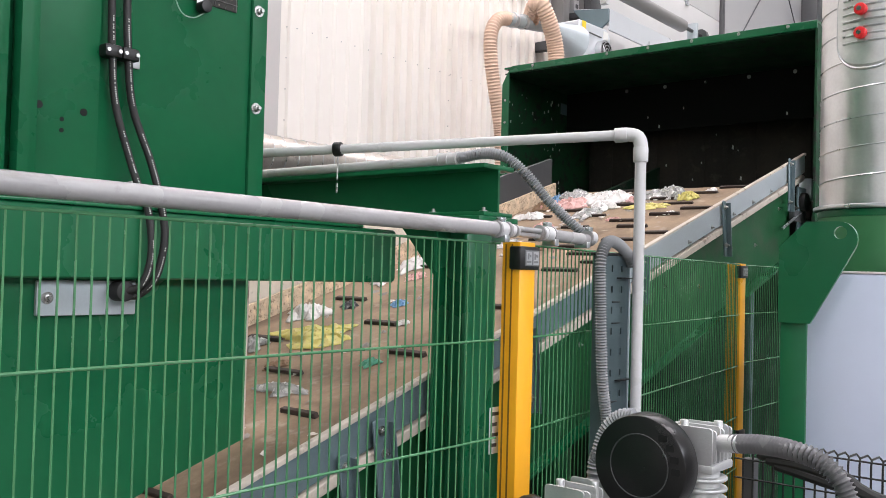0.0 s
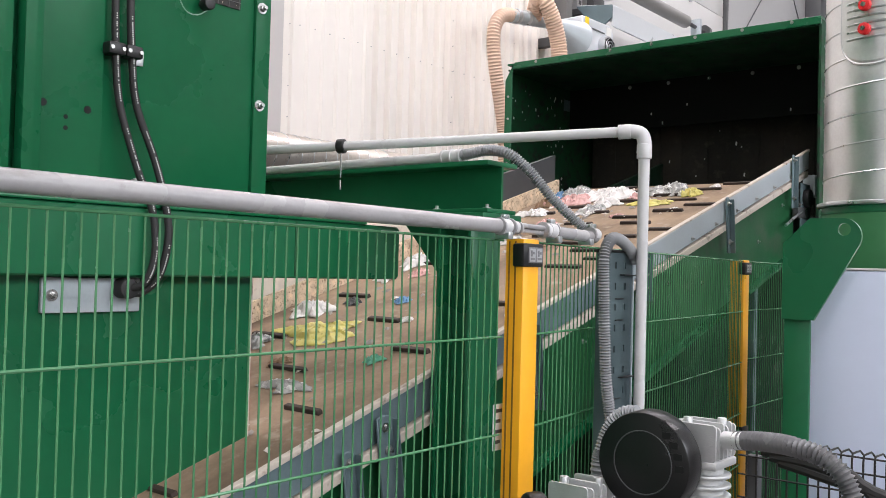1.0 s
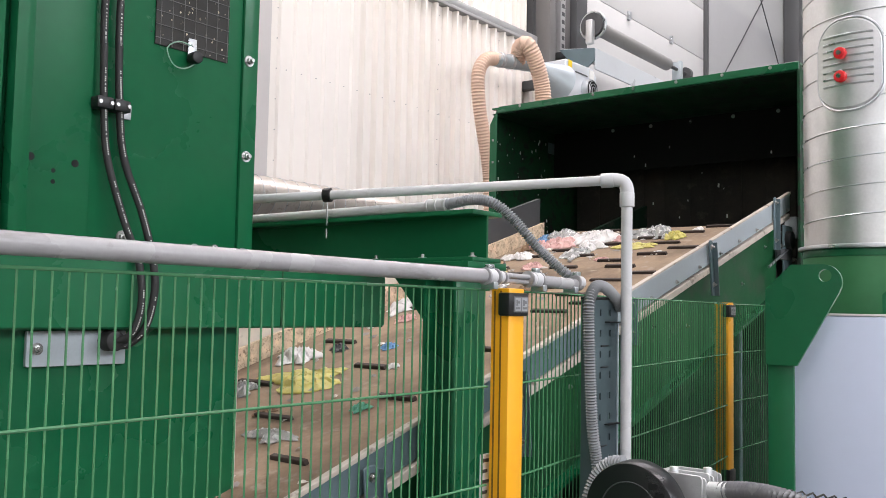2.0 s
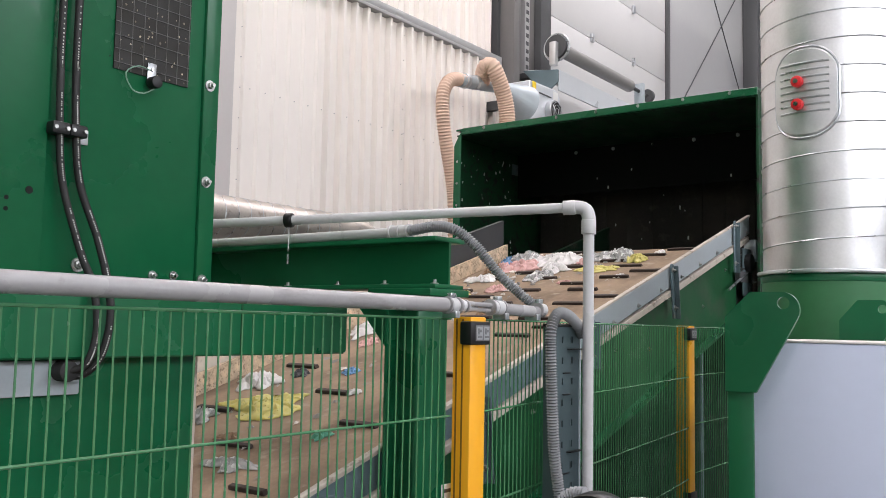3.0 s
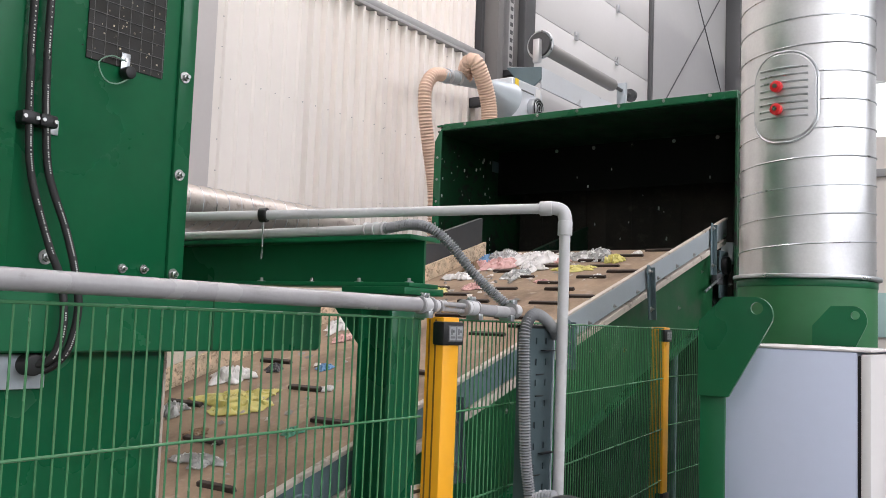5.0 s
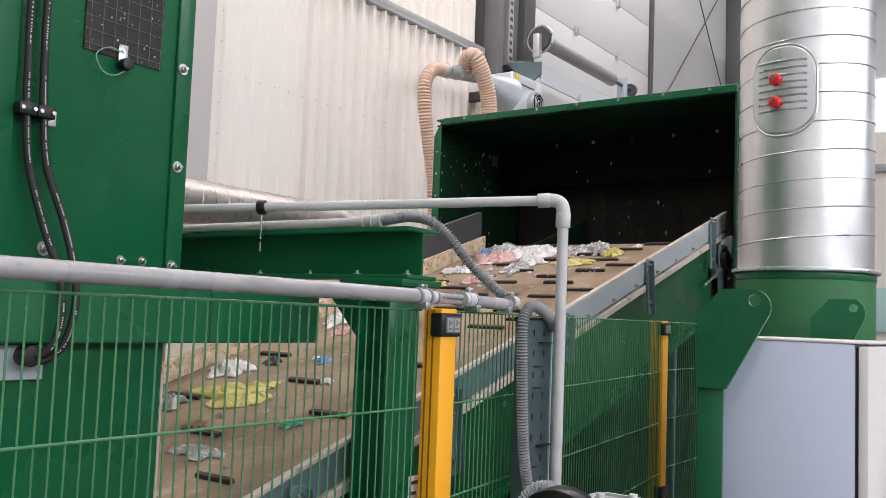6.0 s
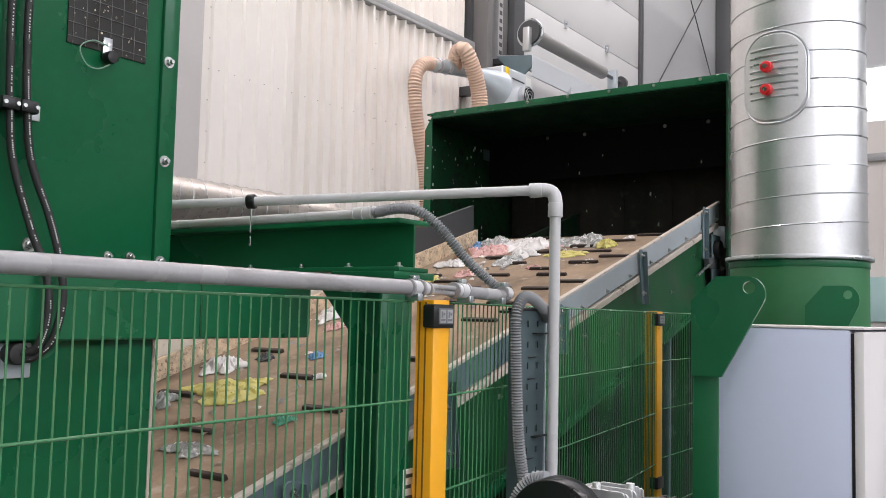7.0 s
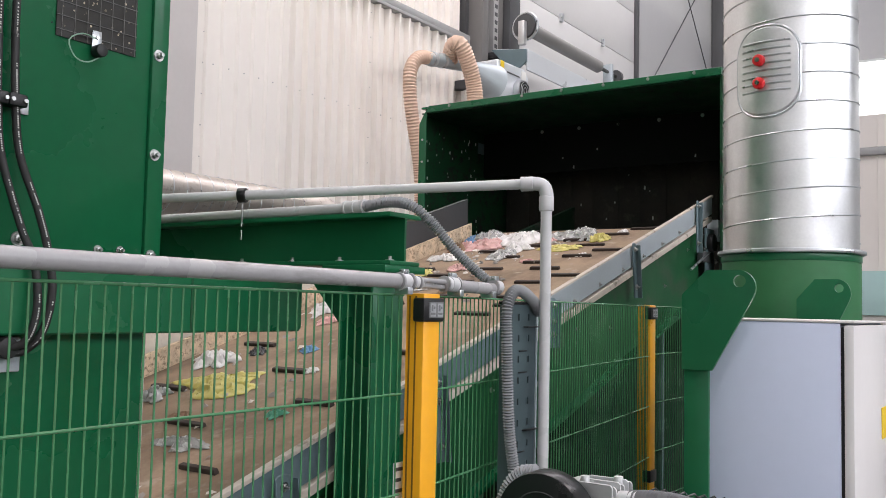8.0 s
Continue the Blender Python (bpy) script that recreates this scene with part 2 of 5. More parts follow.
def cyl(a, b, r, seg=20, r2=None, bm=None, bevel=0.0):
    a, b = Vector(a), Vector(b)
    tmp = bmesh.new()
    bmesh.ops.create_cone(tmp, cap_ends=True, segments=seg, radius1=r, radius2=r if r2 is None else r2, depth=(b - a).length)
    if bevel:
        rim = [e for e in tmp.edges if len(e.link_faces) == 2 and any(len(f.verts) > 4 for f in e.link_faces)]
        bmesh.ops.bevel(tmp, geom=rim, offset=bevel, segments=2, affect="EDGES", profile=0.5)
    turn = (b - a).to_track_quat("Z", "Y").to_matrix().to_4x4()
    bmesh.ops.transform(tmp, matrix=Matrix.Translation((a + b) / 2) @ turn, verts=tmp.verts)
    return merge(bm, tmp)


def smooth_path(points, step=0.01):
    """Points along a smooth curve through the given points."""
    p = [Vector(q) for q in points]
    p = [2 * p[0] - p[1]] + p + [2 * p[-1] - p[-2]]
    out = []
    for i in range(1, len(p) - 2):
        n = max(2, int((p[i + 1] - p[i]).length / step))
        for k in range(n):
            t = k / n
            a, b, c, d = p[i - 1], p[i], p[i + 1], p[i + 2]
            out.append(0.5 * (2 * b + (c - a) * t + (2 * a - 5 * b + 4 * c - d) * t * t + (3 * b - a - 3 * c + d) * t ** 3))
    out.append(p[-2])
    return out


def tube(points, r, seg=12, step=0.01, pitch=0.0, depth=0.0, smooth=True, bm=None):
    """A tube along points; with a pitch it is ribbed like a corrugated hose."""
    path = smooth_path(points, pitch / 4 if pitch else step) if smooth else [Vector(q) for q in points]
    tmp = bmesh.new()
    rings = []
    side = None
    for i, q in enumerate(path):
        d = (path[min(i + 1, len(path) - 1)] - path[max(i - 1, 0)]).normalized()
        if side is None:
            side = d.orthogonal().normalized()
        side = (side - d * side.dot(d)).normalized()
        up = d.cross(side)
        rr = r
        if pitch:
            rr = r - depth * (0.0, 0.55, 1.0, 0.55)[i % 4]
        rings.append([tmp.verts.new(q + rr * (math.cos(2 * math.pi * k / seg) * side + math.sin(2 * math.pi * k / seg) * up)) for k in range(seg)])
    for a, b in zip(rings, rings[1:]):
        for k in range(seg):
            tmp.faces.new((a[k], a[(k + 1) % seg], b[(k + 1) % seg], b[k]))
    tmp.faces.new(rings[0][::-1])
    tmp.faces.new(rings[-1])
    for f in tmp.faces:
        f.smooth = len(f.verts) == 4
    return merge(bm, tmp)


def plate(outline, axis, a, b, bevel=0.0, bm=None):
    """A flat plate: an outline in the two other axes, from a to b along the axis."""
    tmp = bmesh.new()

    def at(u, v, w):
        return {"x": (w, u, v), "y": (u, w, v), "z": (u, v, w)}[axis]
    low = [tmp.verts.new(at(u, v, a)) for u, v in outline]
    high = [tmp.verts.new(at(u, v, b)) for u, v in outline]
    tmp.faces.new(low)
    tmp.faces.new(high)
    for i in range(len(low)):
        j = (i + 1) % len(low)
        tmp.faces.new((low[i], low[j], high[j], high[i]))
    bmesh.ops.recalc_face_normals(tmp, faces=tmp.faces)
    if bevel:
        bmesh.ops.bevel(tmp, geom=tmp.edges[:], offset=bevel, segments=1, affect="EDGES")
    return merge(bm, tmp)


def rounded(u0, u1, v0, v1, r, n=6):
    pts = []
    for cu, cv, a0 in ((u1 - r, v1 - r, 0), (u0 + r, v1 - r, 90), (u0 + r, v0 + r, 180), (u1 - r, v0 + r, 270)):
        for k in range(n + 1):
            a = radians(a0 + 90 * k / n)
            pts.append((cu + r * math.cos(a), cv + r * math.sin(a)))
    return pts


def to_mesh(name, bm, material):
    data = bpy.data.meshes.new(name)
    bmesh.ops.recalc_face_normals(bm, faces=bm.faces) if len(bm.faces) < 60000 else None
    bm.to_mesh(data)
    bm.free()
    data.materials.append(material)
    return data


def shade(data, angle=35):
    data.polygons.foreach_set("use_smooth", [True] * len(data.polygons))
    data.set_sharp_from_angle(angle=radians(angle))
    return data


def thing(name, base, label, category, group="", kind=""):
    ob = new(name)
    ob.location = base
    ob.empty_display_size = 0.05
    return tagged(ob, label, category, group, kind)


def part(name, bm, material, parent, label="", sm=True):
    data = to_mesh(name, bm, material)
    if sm:
        shade(data)
    return part_of(name, data, parent, label)


def part_of(name, data, parent, label="", at=None):
    ob = new(name, data)
    ob.parent = parent
    if parent.parent is None and parent.type == "EMPTY":
        ob.location = -Vector(parent.location)
    if at is not None:
        ob.location = Vector(ob.location) + Vector(at)
    return tagged(ob, label)


def single(name, bm, material, label, category="", group="", kind="", sm=True):
    data = to_mesh(name, bm, material)
    if sm:
        shade(data)
    return tagged(new(name, data), label, category, group, kind)


def bolt_bm(p, axis, r=0.011, h=0.012, washer=1.6):
    """A hexagon bolt head on its washer, pointing along an axis."""
    d = Vector({"x": (1, 0, 0), "-y": (0, -1, 0), "z": (0, 0, 1)}[axis])
    p = Vector(p)
    bm = cyl(p - d * 0.002, p + d * 0.003, r * washer, 16)
    cyl(p + d * 0.002, p + d * h, r, 6, bm=bm, bevel=0.001)
    cyl(p + d * h, p + d * (h + 0.008), r * 0.55, 10, bm=bm)
    return bm


def slope(y):
    """Height of the conveyor's near skirt edge."""
    return 1.068 + 0.312 * y


BELT_DROP = 0.035


def along(x0, x1, y0, y1, up0, up1, bm=None, bevel=0.0):
    """A bar that follows the conveyor's slope between two heights off the skirt edge."""
    outline = [(y0, slope(y0) + up0), (y1, slope(y1) + up0), (y1, slope(y1) + up1), (y0, slope(y0) + up1)]
    return plate(outline, "x", x0, x1, bevel, bm)


# ---- hall ----
single("floor", box(-6.2, 9.2, -8.2, 22.2, -0.2, 0.0), CONCRETE, "grey concrete hall floor", kind="structure")
WX = -5.8


def corrugated(y0, y1, z0, z1, x, pitch=0.172, depth=0.060):
    bm = bmesh.new()
    prof = []
    y = y0
    while y < y1:
        for dy, dx in ((0.0, 0.0), (0.112, 0.0), (0.126, depth), (0.158, depth)):
            prof.append((y + dy, x + dx))
        y += pitch
    low = [bm.verts.new((px, py, z0)) for py, px in prof]
    high = [bm.verts.new((px, py, z1)) for py, px in prof]
    lowb = [bm.verts.new((x - 0.1, py, z0)) for py, px in prof]
    highb = [bm.verts.new((x - 0.1, py, z1)) for py, px in prof]
    for i in range(len(prof) - 1):
        bm.faces.new((low[i], low[i + 1], high[i + 1], high[i]))
        bm.faces.new((lowb[i + 1], lowb[i], highb[i], highb[i + 1]))
    return bm


single("wall_west_cladding", corrugated(5.72, 8.75, 0.0, 5.08, WX), WALL_WHITE, "white trapezoidal steel wall cladding", kind="structure", sm=False)
single("wall_west_cladding_upper", corrugated(4.6, 8.75, 5.2, 10.4, WX - 0.12), WALL_WHITE, "white trapezoidal steel wall cladding", kind="structure", sm=False)
single("wall_west", box(WX - 0.4, WX - 0.13, -8.2, 22.2, 0, 10.6), WALL_WHITE, "white hall wall", kind="structure")
single("wall_west_sheet", corrugated(4.735, 5.60, 0.0, 5.08, WX, 0.172, 0.022), WALL_WHITE, "white shallow ribbed wall sheet", kind="structure", sm=False)
single("wall_west_panel", box(WX - 0.12, WX + 0.0, -8.0, 4.35, 0, 10.4), WALL_WHITE, "white flat wall panel", kind="structure")
single("wall_corner_trim", box(WX - 0.1, WX + 0.06, 4.35, 4.73, 0, 10.4, 0.008), TRIM_PALE, "grey steel corner trim", kind="structure")
ledge = box(WX - 0.115, WX + 0.075, 4.6, 8.75, 5.085, 5.12, 0.004)
box(WX + 0.04, WX + 0.075, 4.6, 8.75, 5.12, 5.19, 0.004, ledge)
single("wall_ledge_trim", ledge, TRIM_GREY, "grey cap profile on top of the lower cladding", kind="structure")
screws = thing("cladding_screws", (WX, 5.0, 3.0), "small grey cladding screws in vertical rows", "screws")
sdata = to_mesh("screw", cyl((0, 0, 0), (0.006, 0, 0), 0.0052, 6), TRIM_GREY)
for col in range(5):
    yy = 4.79 + 1.075 * col
    for k in range(14):
        part_of("screw", sdata, screws, at=(WX + (0.0 if col == 0 else 0.001), min(yy + 0.05, 8.7), 1.6 + 0.26 * k))
for k in range(18):
    part_of("screw", sdata, screws, at=(WX, 4.95 + 0.172 * k, 3.95))

# Dark raised tab that stands for a shaded slot in the track
SLOT = to_mesh("slot", box(-0.002, 0.003, -0.03, 0.03, -0.025, 0.025), STEEL_DARK)

# steel frame, roller door and bracing on the far part of the side wall
# No real depth: the recess's shade is a flush dark strip
single("recess_shade_strip", box(WX - 0.12, WX + 0.0, 8.76, 9.20, 0, 10.4), STEEL_DARK, "flush dark strip standing for a shaded recess beside the column", kind="structure")
single("steel_column_west", box(WX - 0.1, WX + 0.2, 8.82, 8.96, 0, 10.4, 0.01), TRIM_DARK, "grey steel hall column", kind="structure")
trk = thing("cable_track", (WX, 9.28, 0), "light perforated vertical cable track", "cable track", kind="structure")
part("channel", box(WX - 0.1, WX + 0.10, 9.23, 9.34, 0, 10.4, 0.006), TRIM_GREY, trk)
for k in range(60):
    part_of("slot", SLOT, trk, at=(WX + 0.1, 9.285, 4.0 + 0.1 * k))
single("column_flange", box(WX - 0.1, WX + 0.05, 9.37, 9.54, 0, 10.4, 0.008), TRIM_DARK, "grey steel strip", kind="structure")
single("door_track_near", box(WX - 0.1, WX + 0.14, 9.55, 9.81, 0, 10.4, 0.008), STEEL_DARK, "dark steel door track", kind="structure")
door = thing("door_1", (WX, 11.9, 0.0), "closed white sectional industrial door", "door", kind="structure")
for k in range(13):
    z0 = 0.25 + 0.84 * k
    part("panel", box(WX - 0.10, WX - 0.02, 9.82, 13.92, z0, z0 + 0.832, 0.006), DOOR_GREY, door)
for k in range(6, 9):
    for yy in (11.2, 12.6):
        part("hinge", box(WX - 0.02, WX + 0.02, yy, yy + 0.07, 0.25 + 0.84 * k - 0.06, 0.25 + 0.84 * k + 0.06, 0.004), GALV, door)
single("door_track_far", box(WX - 0.1, WX + 0.03, 13.94, 14.03, 0, 10.4, 0.008), STEEL_DARK, "dark steel door track", kind="structure")
single("wall_west_far", box(WX - 0.12, WX - 0.01, 14.04, 20.0, 0, 10.4), WALL_SHADE, "grey wall sheet behind the bracing", kind="structure")
brace = thing("wind_bracing", (WX, 16, 5), "thin crossed steel bracing rods on the hall wall", "bracing", kind="structure")
part("rod", tube([(WX + 0.03, 13.2 + 1.2, 5.77), (WX + 0.03, 17.6, 8.83)], 0.011, 8, smooth=False), STEEL_DARK, brace)
part("rod", tube([(WX + 0.06, 17.8, 6.43), (WX + 0.06, 14.6, 9.68)], 0.011, 8, smooth=False), STEEL_DARK, brace)
single("steel_column_far", box(WX, WX + 0.3, 17.9, 18.25, 0, 10.4, 0.01), STEEL_DARK, "dark steel hall column", kind="structure")

# far end wall with a strip window
EY = 20.0
single("wall_north", box(-6.2, 9.2, EY, EY + 0.2, 0.0, 6.13), WALL_WHITE, "white far end wall", kind="structure")
single("wall_north_upper", box(-6.2, 9.2, EY, EY + 0.2, 7.3, 10.6), WALL_GREY, "grey wall sheet above the strip window", kind="structure")
single("wall_north_rail", box(-5.6, 9.0, EY - 0.12, EY - 0.002, 5.28, 5.44, 0.01), TRIM_GREY, "grey horizontal rail on the far wall", kind="structure")
single("wall_north_base", box(-5.6, 9.0, EY - 0.10, EY - 0.002, 2.0, 2.9, 0.01), TEAL, "pale teal panel band on the far wall", kind="structure")
ribs = bmesh.new()
for k in range(36):
    x0 = -5.5 + 0.40 * k
    box(x0, x0 + 0.06, EY - 0.030, EY - 0.001, 2.92, 5.27, bm=ribs)
    box(x0, x0 + 0.06, EY - 0.030, EY - 0.001, 5.46, 6.12, bm=ribs)
single("wall_north_ribs", ribs, WALL_WHITE, "white ribs of the far wall sheet", kind="structure", sm=False)
win = thing("window_1", (0, EY, 6.5), "bright strip window high in the far wall", "window", kind="structure")
for k in range(7):
    x0 = -6.0 + 2.15 * k
    part("window_frame", box(x0 - 0.04, x0 + 0.04, EY + 0.02, EY + 0.16, 6.13, 7.3), TRIM_GREY, win)
part("diagonal_brace", tube([(-2.6, EY - 0.2, 3.2), (-1.2, EY - 0.2, 5.2)], 0.05, 10, smooth=False), TRIM_GREY, win)
single("sky_backdrop", box(-9, 12, 21.4, 21.5, 5.0, 9.0), SKY_GLOW, "plain bright overcast sky behind the strip window", kind="structure")
bm = box(9.0, 9.2, -8.2, 22.2, 0, 4.6)
box(9.0, 9.2, -8.2, 22.2, 7.8, 10.6, bm=bm)
box(9.0, 9.2, -8.2, -6.0, 4.6, 7.8, bm=bm)
box(9.0, 9.2, 10.0, 22.2, 4.6, 7.8, bm=bm)
single("wall_east", bm, WALL_GREY, "grey hall wall with a long window opening", kind="structure", sm=False)
# South wall and roof are out of view; their openings are assumed
bm = box(-6.2, 1.5, -8.2, -8.0, 0, 10.6)
box(8.5, 9.0, -8.2, -8.0, 0, 10.6, bm=bm)
box(1.5, 8.5, -8.2, -8.0, 5.6, 10.6, bm=bm)
single("wall_south", bm, WALL_GREY, "unseen grey hall wall with an assumed gate opening", kind="structure", sm=False)
bm = box(-6.2, -4.4, -8.2, 22.2, 10.4, 10.6)
box(-2.8, 1.2, -8.2, 22.2, 10.4, 8.6, bm=bm)
box(2.8, 9.2, -8.2, 22.2, 10.4, 8.6, bm=bm)
single("ceiling", bm, CEIL, "unseen light grey roof sheets with two assumed roof lights", kind="structure", sm=False)

# ---- inclined belt conveyor ----
conv = thing("belt_conveyor", (-2.2, 2.5, 0.0), "inclined green and zinc belt conveyor with a dusty cleated belt", "conveyor")
NX, FX = -1.65, -2.76
Y0, Y1 = 0.2, 6.3
belt = part("belt", along(FX - 0.03, NX - 0.012, Y0, 4.40, -BELT_DROP - 0.02, -BELT_DROP), BELT, conv, "dusty brown-grey rubber belt")
part("head_drum", cyl((FX - 0.02, 4.40, slope(4.40) - 0.155), (NX - 0.02, 4.40, slope(4.40) - 0.155), 0.105, 32), RUBBER, conv)
cdata = to_mesh("cleat", plate([(-0.080, 0.0), (0.080, 0.0), (0.076, 0.013), (-0.076, 0.013)], "y", -0.0105, 0.0105, 0.002), CLEAT)
rot = Euler((math.atan(0.312), 0, 0))
for col, x in enumerate((-2.575, -2.215, -1.88)):
    y = 0.29 + 0.22 * (col % 2)
    while y < 4.38:
        places = [(x, y)] if y < 2.75 else [(x, y), (x + 0.17 if col < 2 else x + 0.10, y + 0.11), (x - 0.04, y + 0.22)]
        for cx, cy in places:
            if cy > 4.37:
                continue
            c = part_of("cleat", cdata, belt, at=(cx + random.uniform(-0.015, 0.015), cy, slope(cy) - BELT_DROP))
            c.rotation_euler = rot
            c.scale = (random.uniform(0.88, 1.08), random.uniform(0.8, 1.1), random.uniform(0.8, 1.1))
        y += 0.44
part("near_skirt_edge", along(NX - 0.012, NX + 0.010, Y0, 5.05, -0.014, 0.0, bevel=0.002), SKIRT, conv, "pale worn plastic edge strip")
part("near_side_board", along(NX - 0.004, NX + 0.006, Y0, 5.02, -0.105, -0.014), GALV_BLUE, conv, "blue-grey zinc side board")
part("upper_side_board", along(NX + 0.007, NX + 0.012, 2.95, 5.02, -0.100, -0.008), GALV_DULL, conv, "light zinc side board")
part("lower_strip", along(NX - 0.01, NX + 0.018, Y0, 5.0, -0.142, -0.112, bevel=0.003), SKIRT, conv, "pale worn lower rubber strip")
part("side_plate", along(NX - 0.05, NX - 0.012, Y0, 4.86, -0.50, -0.143), GREEN_DUSTY_SHADED, conv, "green painted side plate")
# Added sheet, coloured dark for the shaded space under the belt
part("underside_shade_sheet", plate([(Y0, 0.0), (7.4, 0.0), (7.4, slope(5.6) - 0.5), (5.6, slope(5.6) - 0.5), (Y0, slope(Y0) - 0.5)], "x", NX - 0.50, NX - 0.46), GREEN_SHADED, conv, "added green underside sheet with shade put into its colour")
part("bottom_flange", along(NX - 0.05, NX + 0.03, Y0, 4.86, -0.515, -0.500), GREEN, conv)
# Far plate has the same shade in its colour
part("far_plate", plate([(Y0, 0.0), (5.6, 0.0), (5.6, slope(5.6) - 0.13), (Y0, slope(Y0) - 0.13)], "x", FX - 0.05, FX - 0.02), GREEN_SHADED, conv)
part("far_board", along(FX - 0.045, FX - 0.025, Y0, 4.30, -0.12, 0.045), OSB, conv, "pale dusty flake board")
part("far_board_upper", along(FX - 0.085, FX - 0.065, Y0, 3.15, -0.12, 0.26), SKIRT_PALE, conv, "pale dusty flake board")
part("far_board_rail", along(FX - 0.085, FX - 0.055, 3.16, 4.30, -0.12, 0.185), STEEL_DARK, conv)
for yy, up, dn, w, lean in ((3.87, 0.01, -0.24, 0.034, 0.03), (4.74, 0.03, -0.25, 0.026, 0.0), (3.08, -0.01, -0.20, 0.05, 0.0), (1.66, -0.035, -0.45, 0.060, 0.06), (1.535, -0.07, -0.45, 0.042, 0.05), (2.32, -0.02, -0.3, 0.05, 0.03)):
    b = plate([(yy - w / 2 + lean, slope(yy) + dn), (yy + w / 2 + lean, slope(yy) + dn), (yy + w / 2, slope(yy) + up - 0.008), (yy + w / 4, slope(yy) + up), (yy - w / 4, slope(yy) + up), (yy - w / 2, slope(yy) + up - 0.008)], "x", NX + 0.019, NX + 0.027, 0.002)
    br = part("bracket", b, GALV_BLUE, conv, "blue-grey zinc bracket")
    part("flange", plate([(yy + w / 2 + lean - 0.004, slope(yy) + dn), (yy + w / 2 + lean, slope(yy) + dn), (yy + w / 2, slope(yy) + up - 0.01), (yy + w / 2 - 0.004, slope(yy) + up - 0.01)], "x", NX + 0.0275, NX + 0.048), GALV_BLUE, br)
    part("bolt", bolt_bm((NX + 0.027, yy + lean * 0.85, slope(yy) + dn + 0.05), "x", 0.008, 0.008), STEEL, br)
    part("bolt", bolt_bm((NX + 0.027, yy, slope(yy) + up - 0.03), "x", 0.008, 0.008), STEEL, br)
    if w > 0.045:
        part("bolt", bolt_bm((NX + 0.027, yy + lean * 0.25, slope(yy) + up - 0.09), "x", 0.008, 0.008), STEEL, br)
part("tie_plate", along(NX + 0.004, NX + 0.012, 0.7, 1.52, -0.33, -0.24), GALV_BLUE, conv, "blue-grey zinc tie plate")
part("leg", box(NX - 0.12, NX - 0.03, 2.6, 2.69, 0, slope(2.6) - 0.45, 0.004), GREEN_DUSTY_SHADED, conv)
strut = part("strut", box(NX - 0.072, NX - 0.040, 4.40, 4.44, 0, slope(4.4) - 0.45, 0.004), GALV_BLUE, conv, "slim zinc strut with a coiled black cable")
part("coiled_cable", tube([(NX - 0.086 + 0.010 * math.cos(k * 0.8), 4.385 + 0.010 * math.sin(k * 0.8), 1.05 + 0.0075 * k) for k in range(100)], 0.0045, 6, smooth=False), BLACK, strut, "black coiled cable")
for yy in (2.6, 4.4):
    part("leg", box(FX - 0.05, FX + 0.04, yy, yy + 0.09, 0, slope(yy) - 0.45, 0.004), GREEN_DUSTY_SHADED, conv)
for k in range(9):
    yy = 3.05 + 0.24 * k
    part("board_bolt", bolt_bm((NX + 0.012, yy, slope(yy) - 0.085), "x", 0.006, 0.005), STEEL, conv)
for k in range(7):
    yy = 2.7 + 0.33 * k
    part("plate_bolt", bolt_bm((NX - 0.012, yy, slope(yy) - 0.22 - 0.10 * (k % 2)), "x", 0.006, 0.005), STEEL, conv)
part("drive_bearing", cyl((NX - 0.01, 4.92, 2.36), (NX + 0.06, 4.92, 2.36), 0.05, 24, bevel=0.006), BLACK, conv, "black drive bearing")
part("guard_bracket", box(NX + 0.02, NX + 0.03, 4.86, 5.0, 2.18, 2.44, 0.003), GALV_BLUE, conv)
part("bearing_block", box(NX - 0.02, NX + 0.05, 5.02, 5.12, 2.38, 2.50, 0.01), GALV_DULL, conv, "zinc bearing block")
part("tensioner", box(NX + 0.0, NX + 0.035, 4.80, 4.98, 2.25, 2.31, 0.006), STEEL_DARK, conv, "dark steel tensioner block")
part("tension_rod", cyl((NX + 0.03, 4.62, 2.20), (NX + 0.03, 4.98, 2.33), 0.007, 10), GALV, conv)
part("guard_plate", plate([(4.86, 2.36), (5.06, 2.44), (5.06, 2.20), (4.92, 2.12)], "x", NX - 0.030, NX - 0.022), STEEL_DARK, conv, "dark guard plate at the belt head")
for yy, zz in ((4.80, 2.36), (4.93, 2.44), (5.0, 2.30)):
    part("bolt", bolt_bm((NX + 0.036, yy, zz - 0.04), "x", 0.008, 0.010), STEEL, conv)

# ---- discharge hood over the upper end ----
hood = thing("discharge_hood", (-2.55, 5.3, 2.6), "green steel discharge hood with a black rubber curtain inside", "hood")
HY, HZ, HL, HR = 4.87, 3.325, -3.585, -1.535
part("top_plate", box(HL + 0.005, HR, HY + 0.004, 6.35, HZ - 0.012, HZ), GREEN, hood)
part("top_lip", plate([(HL + 0.075, HZ + 0.001), (HR, HZ + 0.001), (HR, HZ - 0.043), (HL + 0.043, HZ - 0.043)], "y", HY - 0.012, HY, 0.002), GREEN, hood)
# Inner ceiling and sides use the green with shade in its colour
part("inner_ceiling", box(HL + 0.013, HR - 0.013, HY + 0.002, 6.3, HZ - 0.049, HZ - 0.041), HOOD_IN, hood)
part("left_side", plate([(HY, 1.9), (HY, HZ - 0.12), (HY + 0.07, HZ - 0.002), (6.35, HZ - 0.002), (6.35, 1.9)], "x", HL, HL + 0.012), HOOD_IN, hood, "scuffed green side plate, darkened for the shade inside")
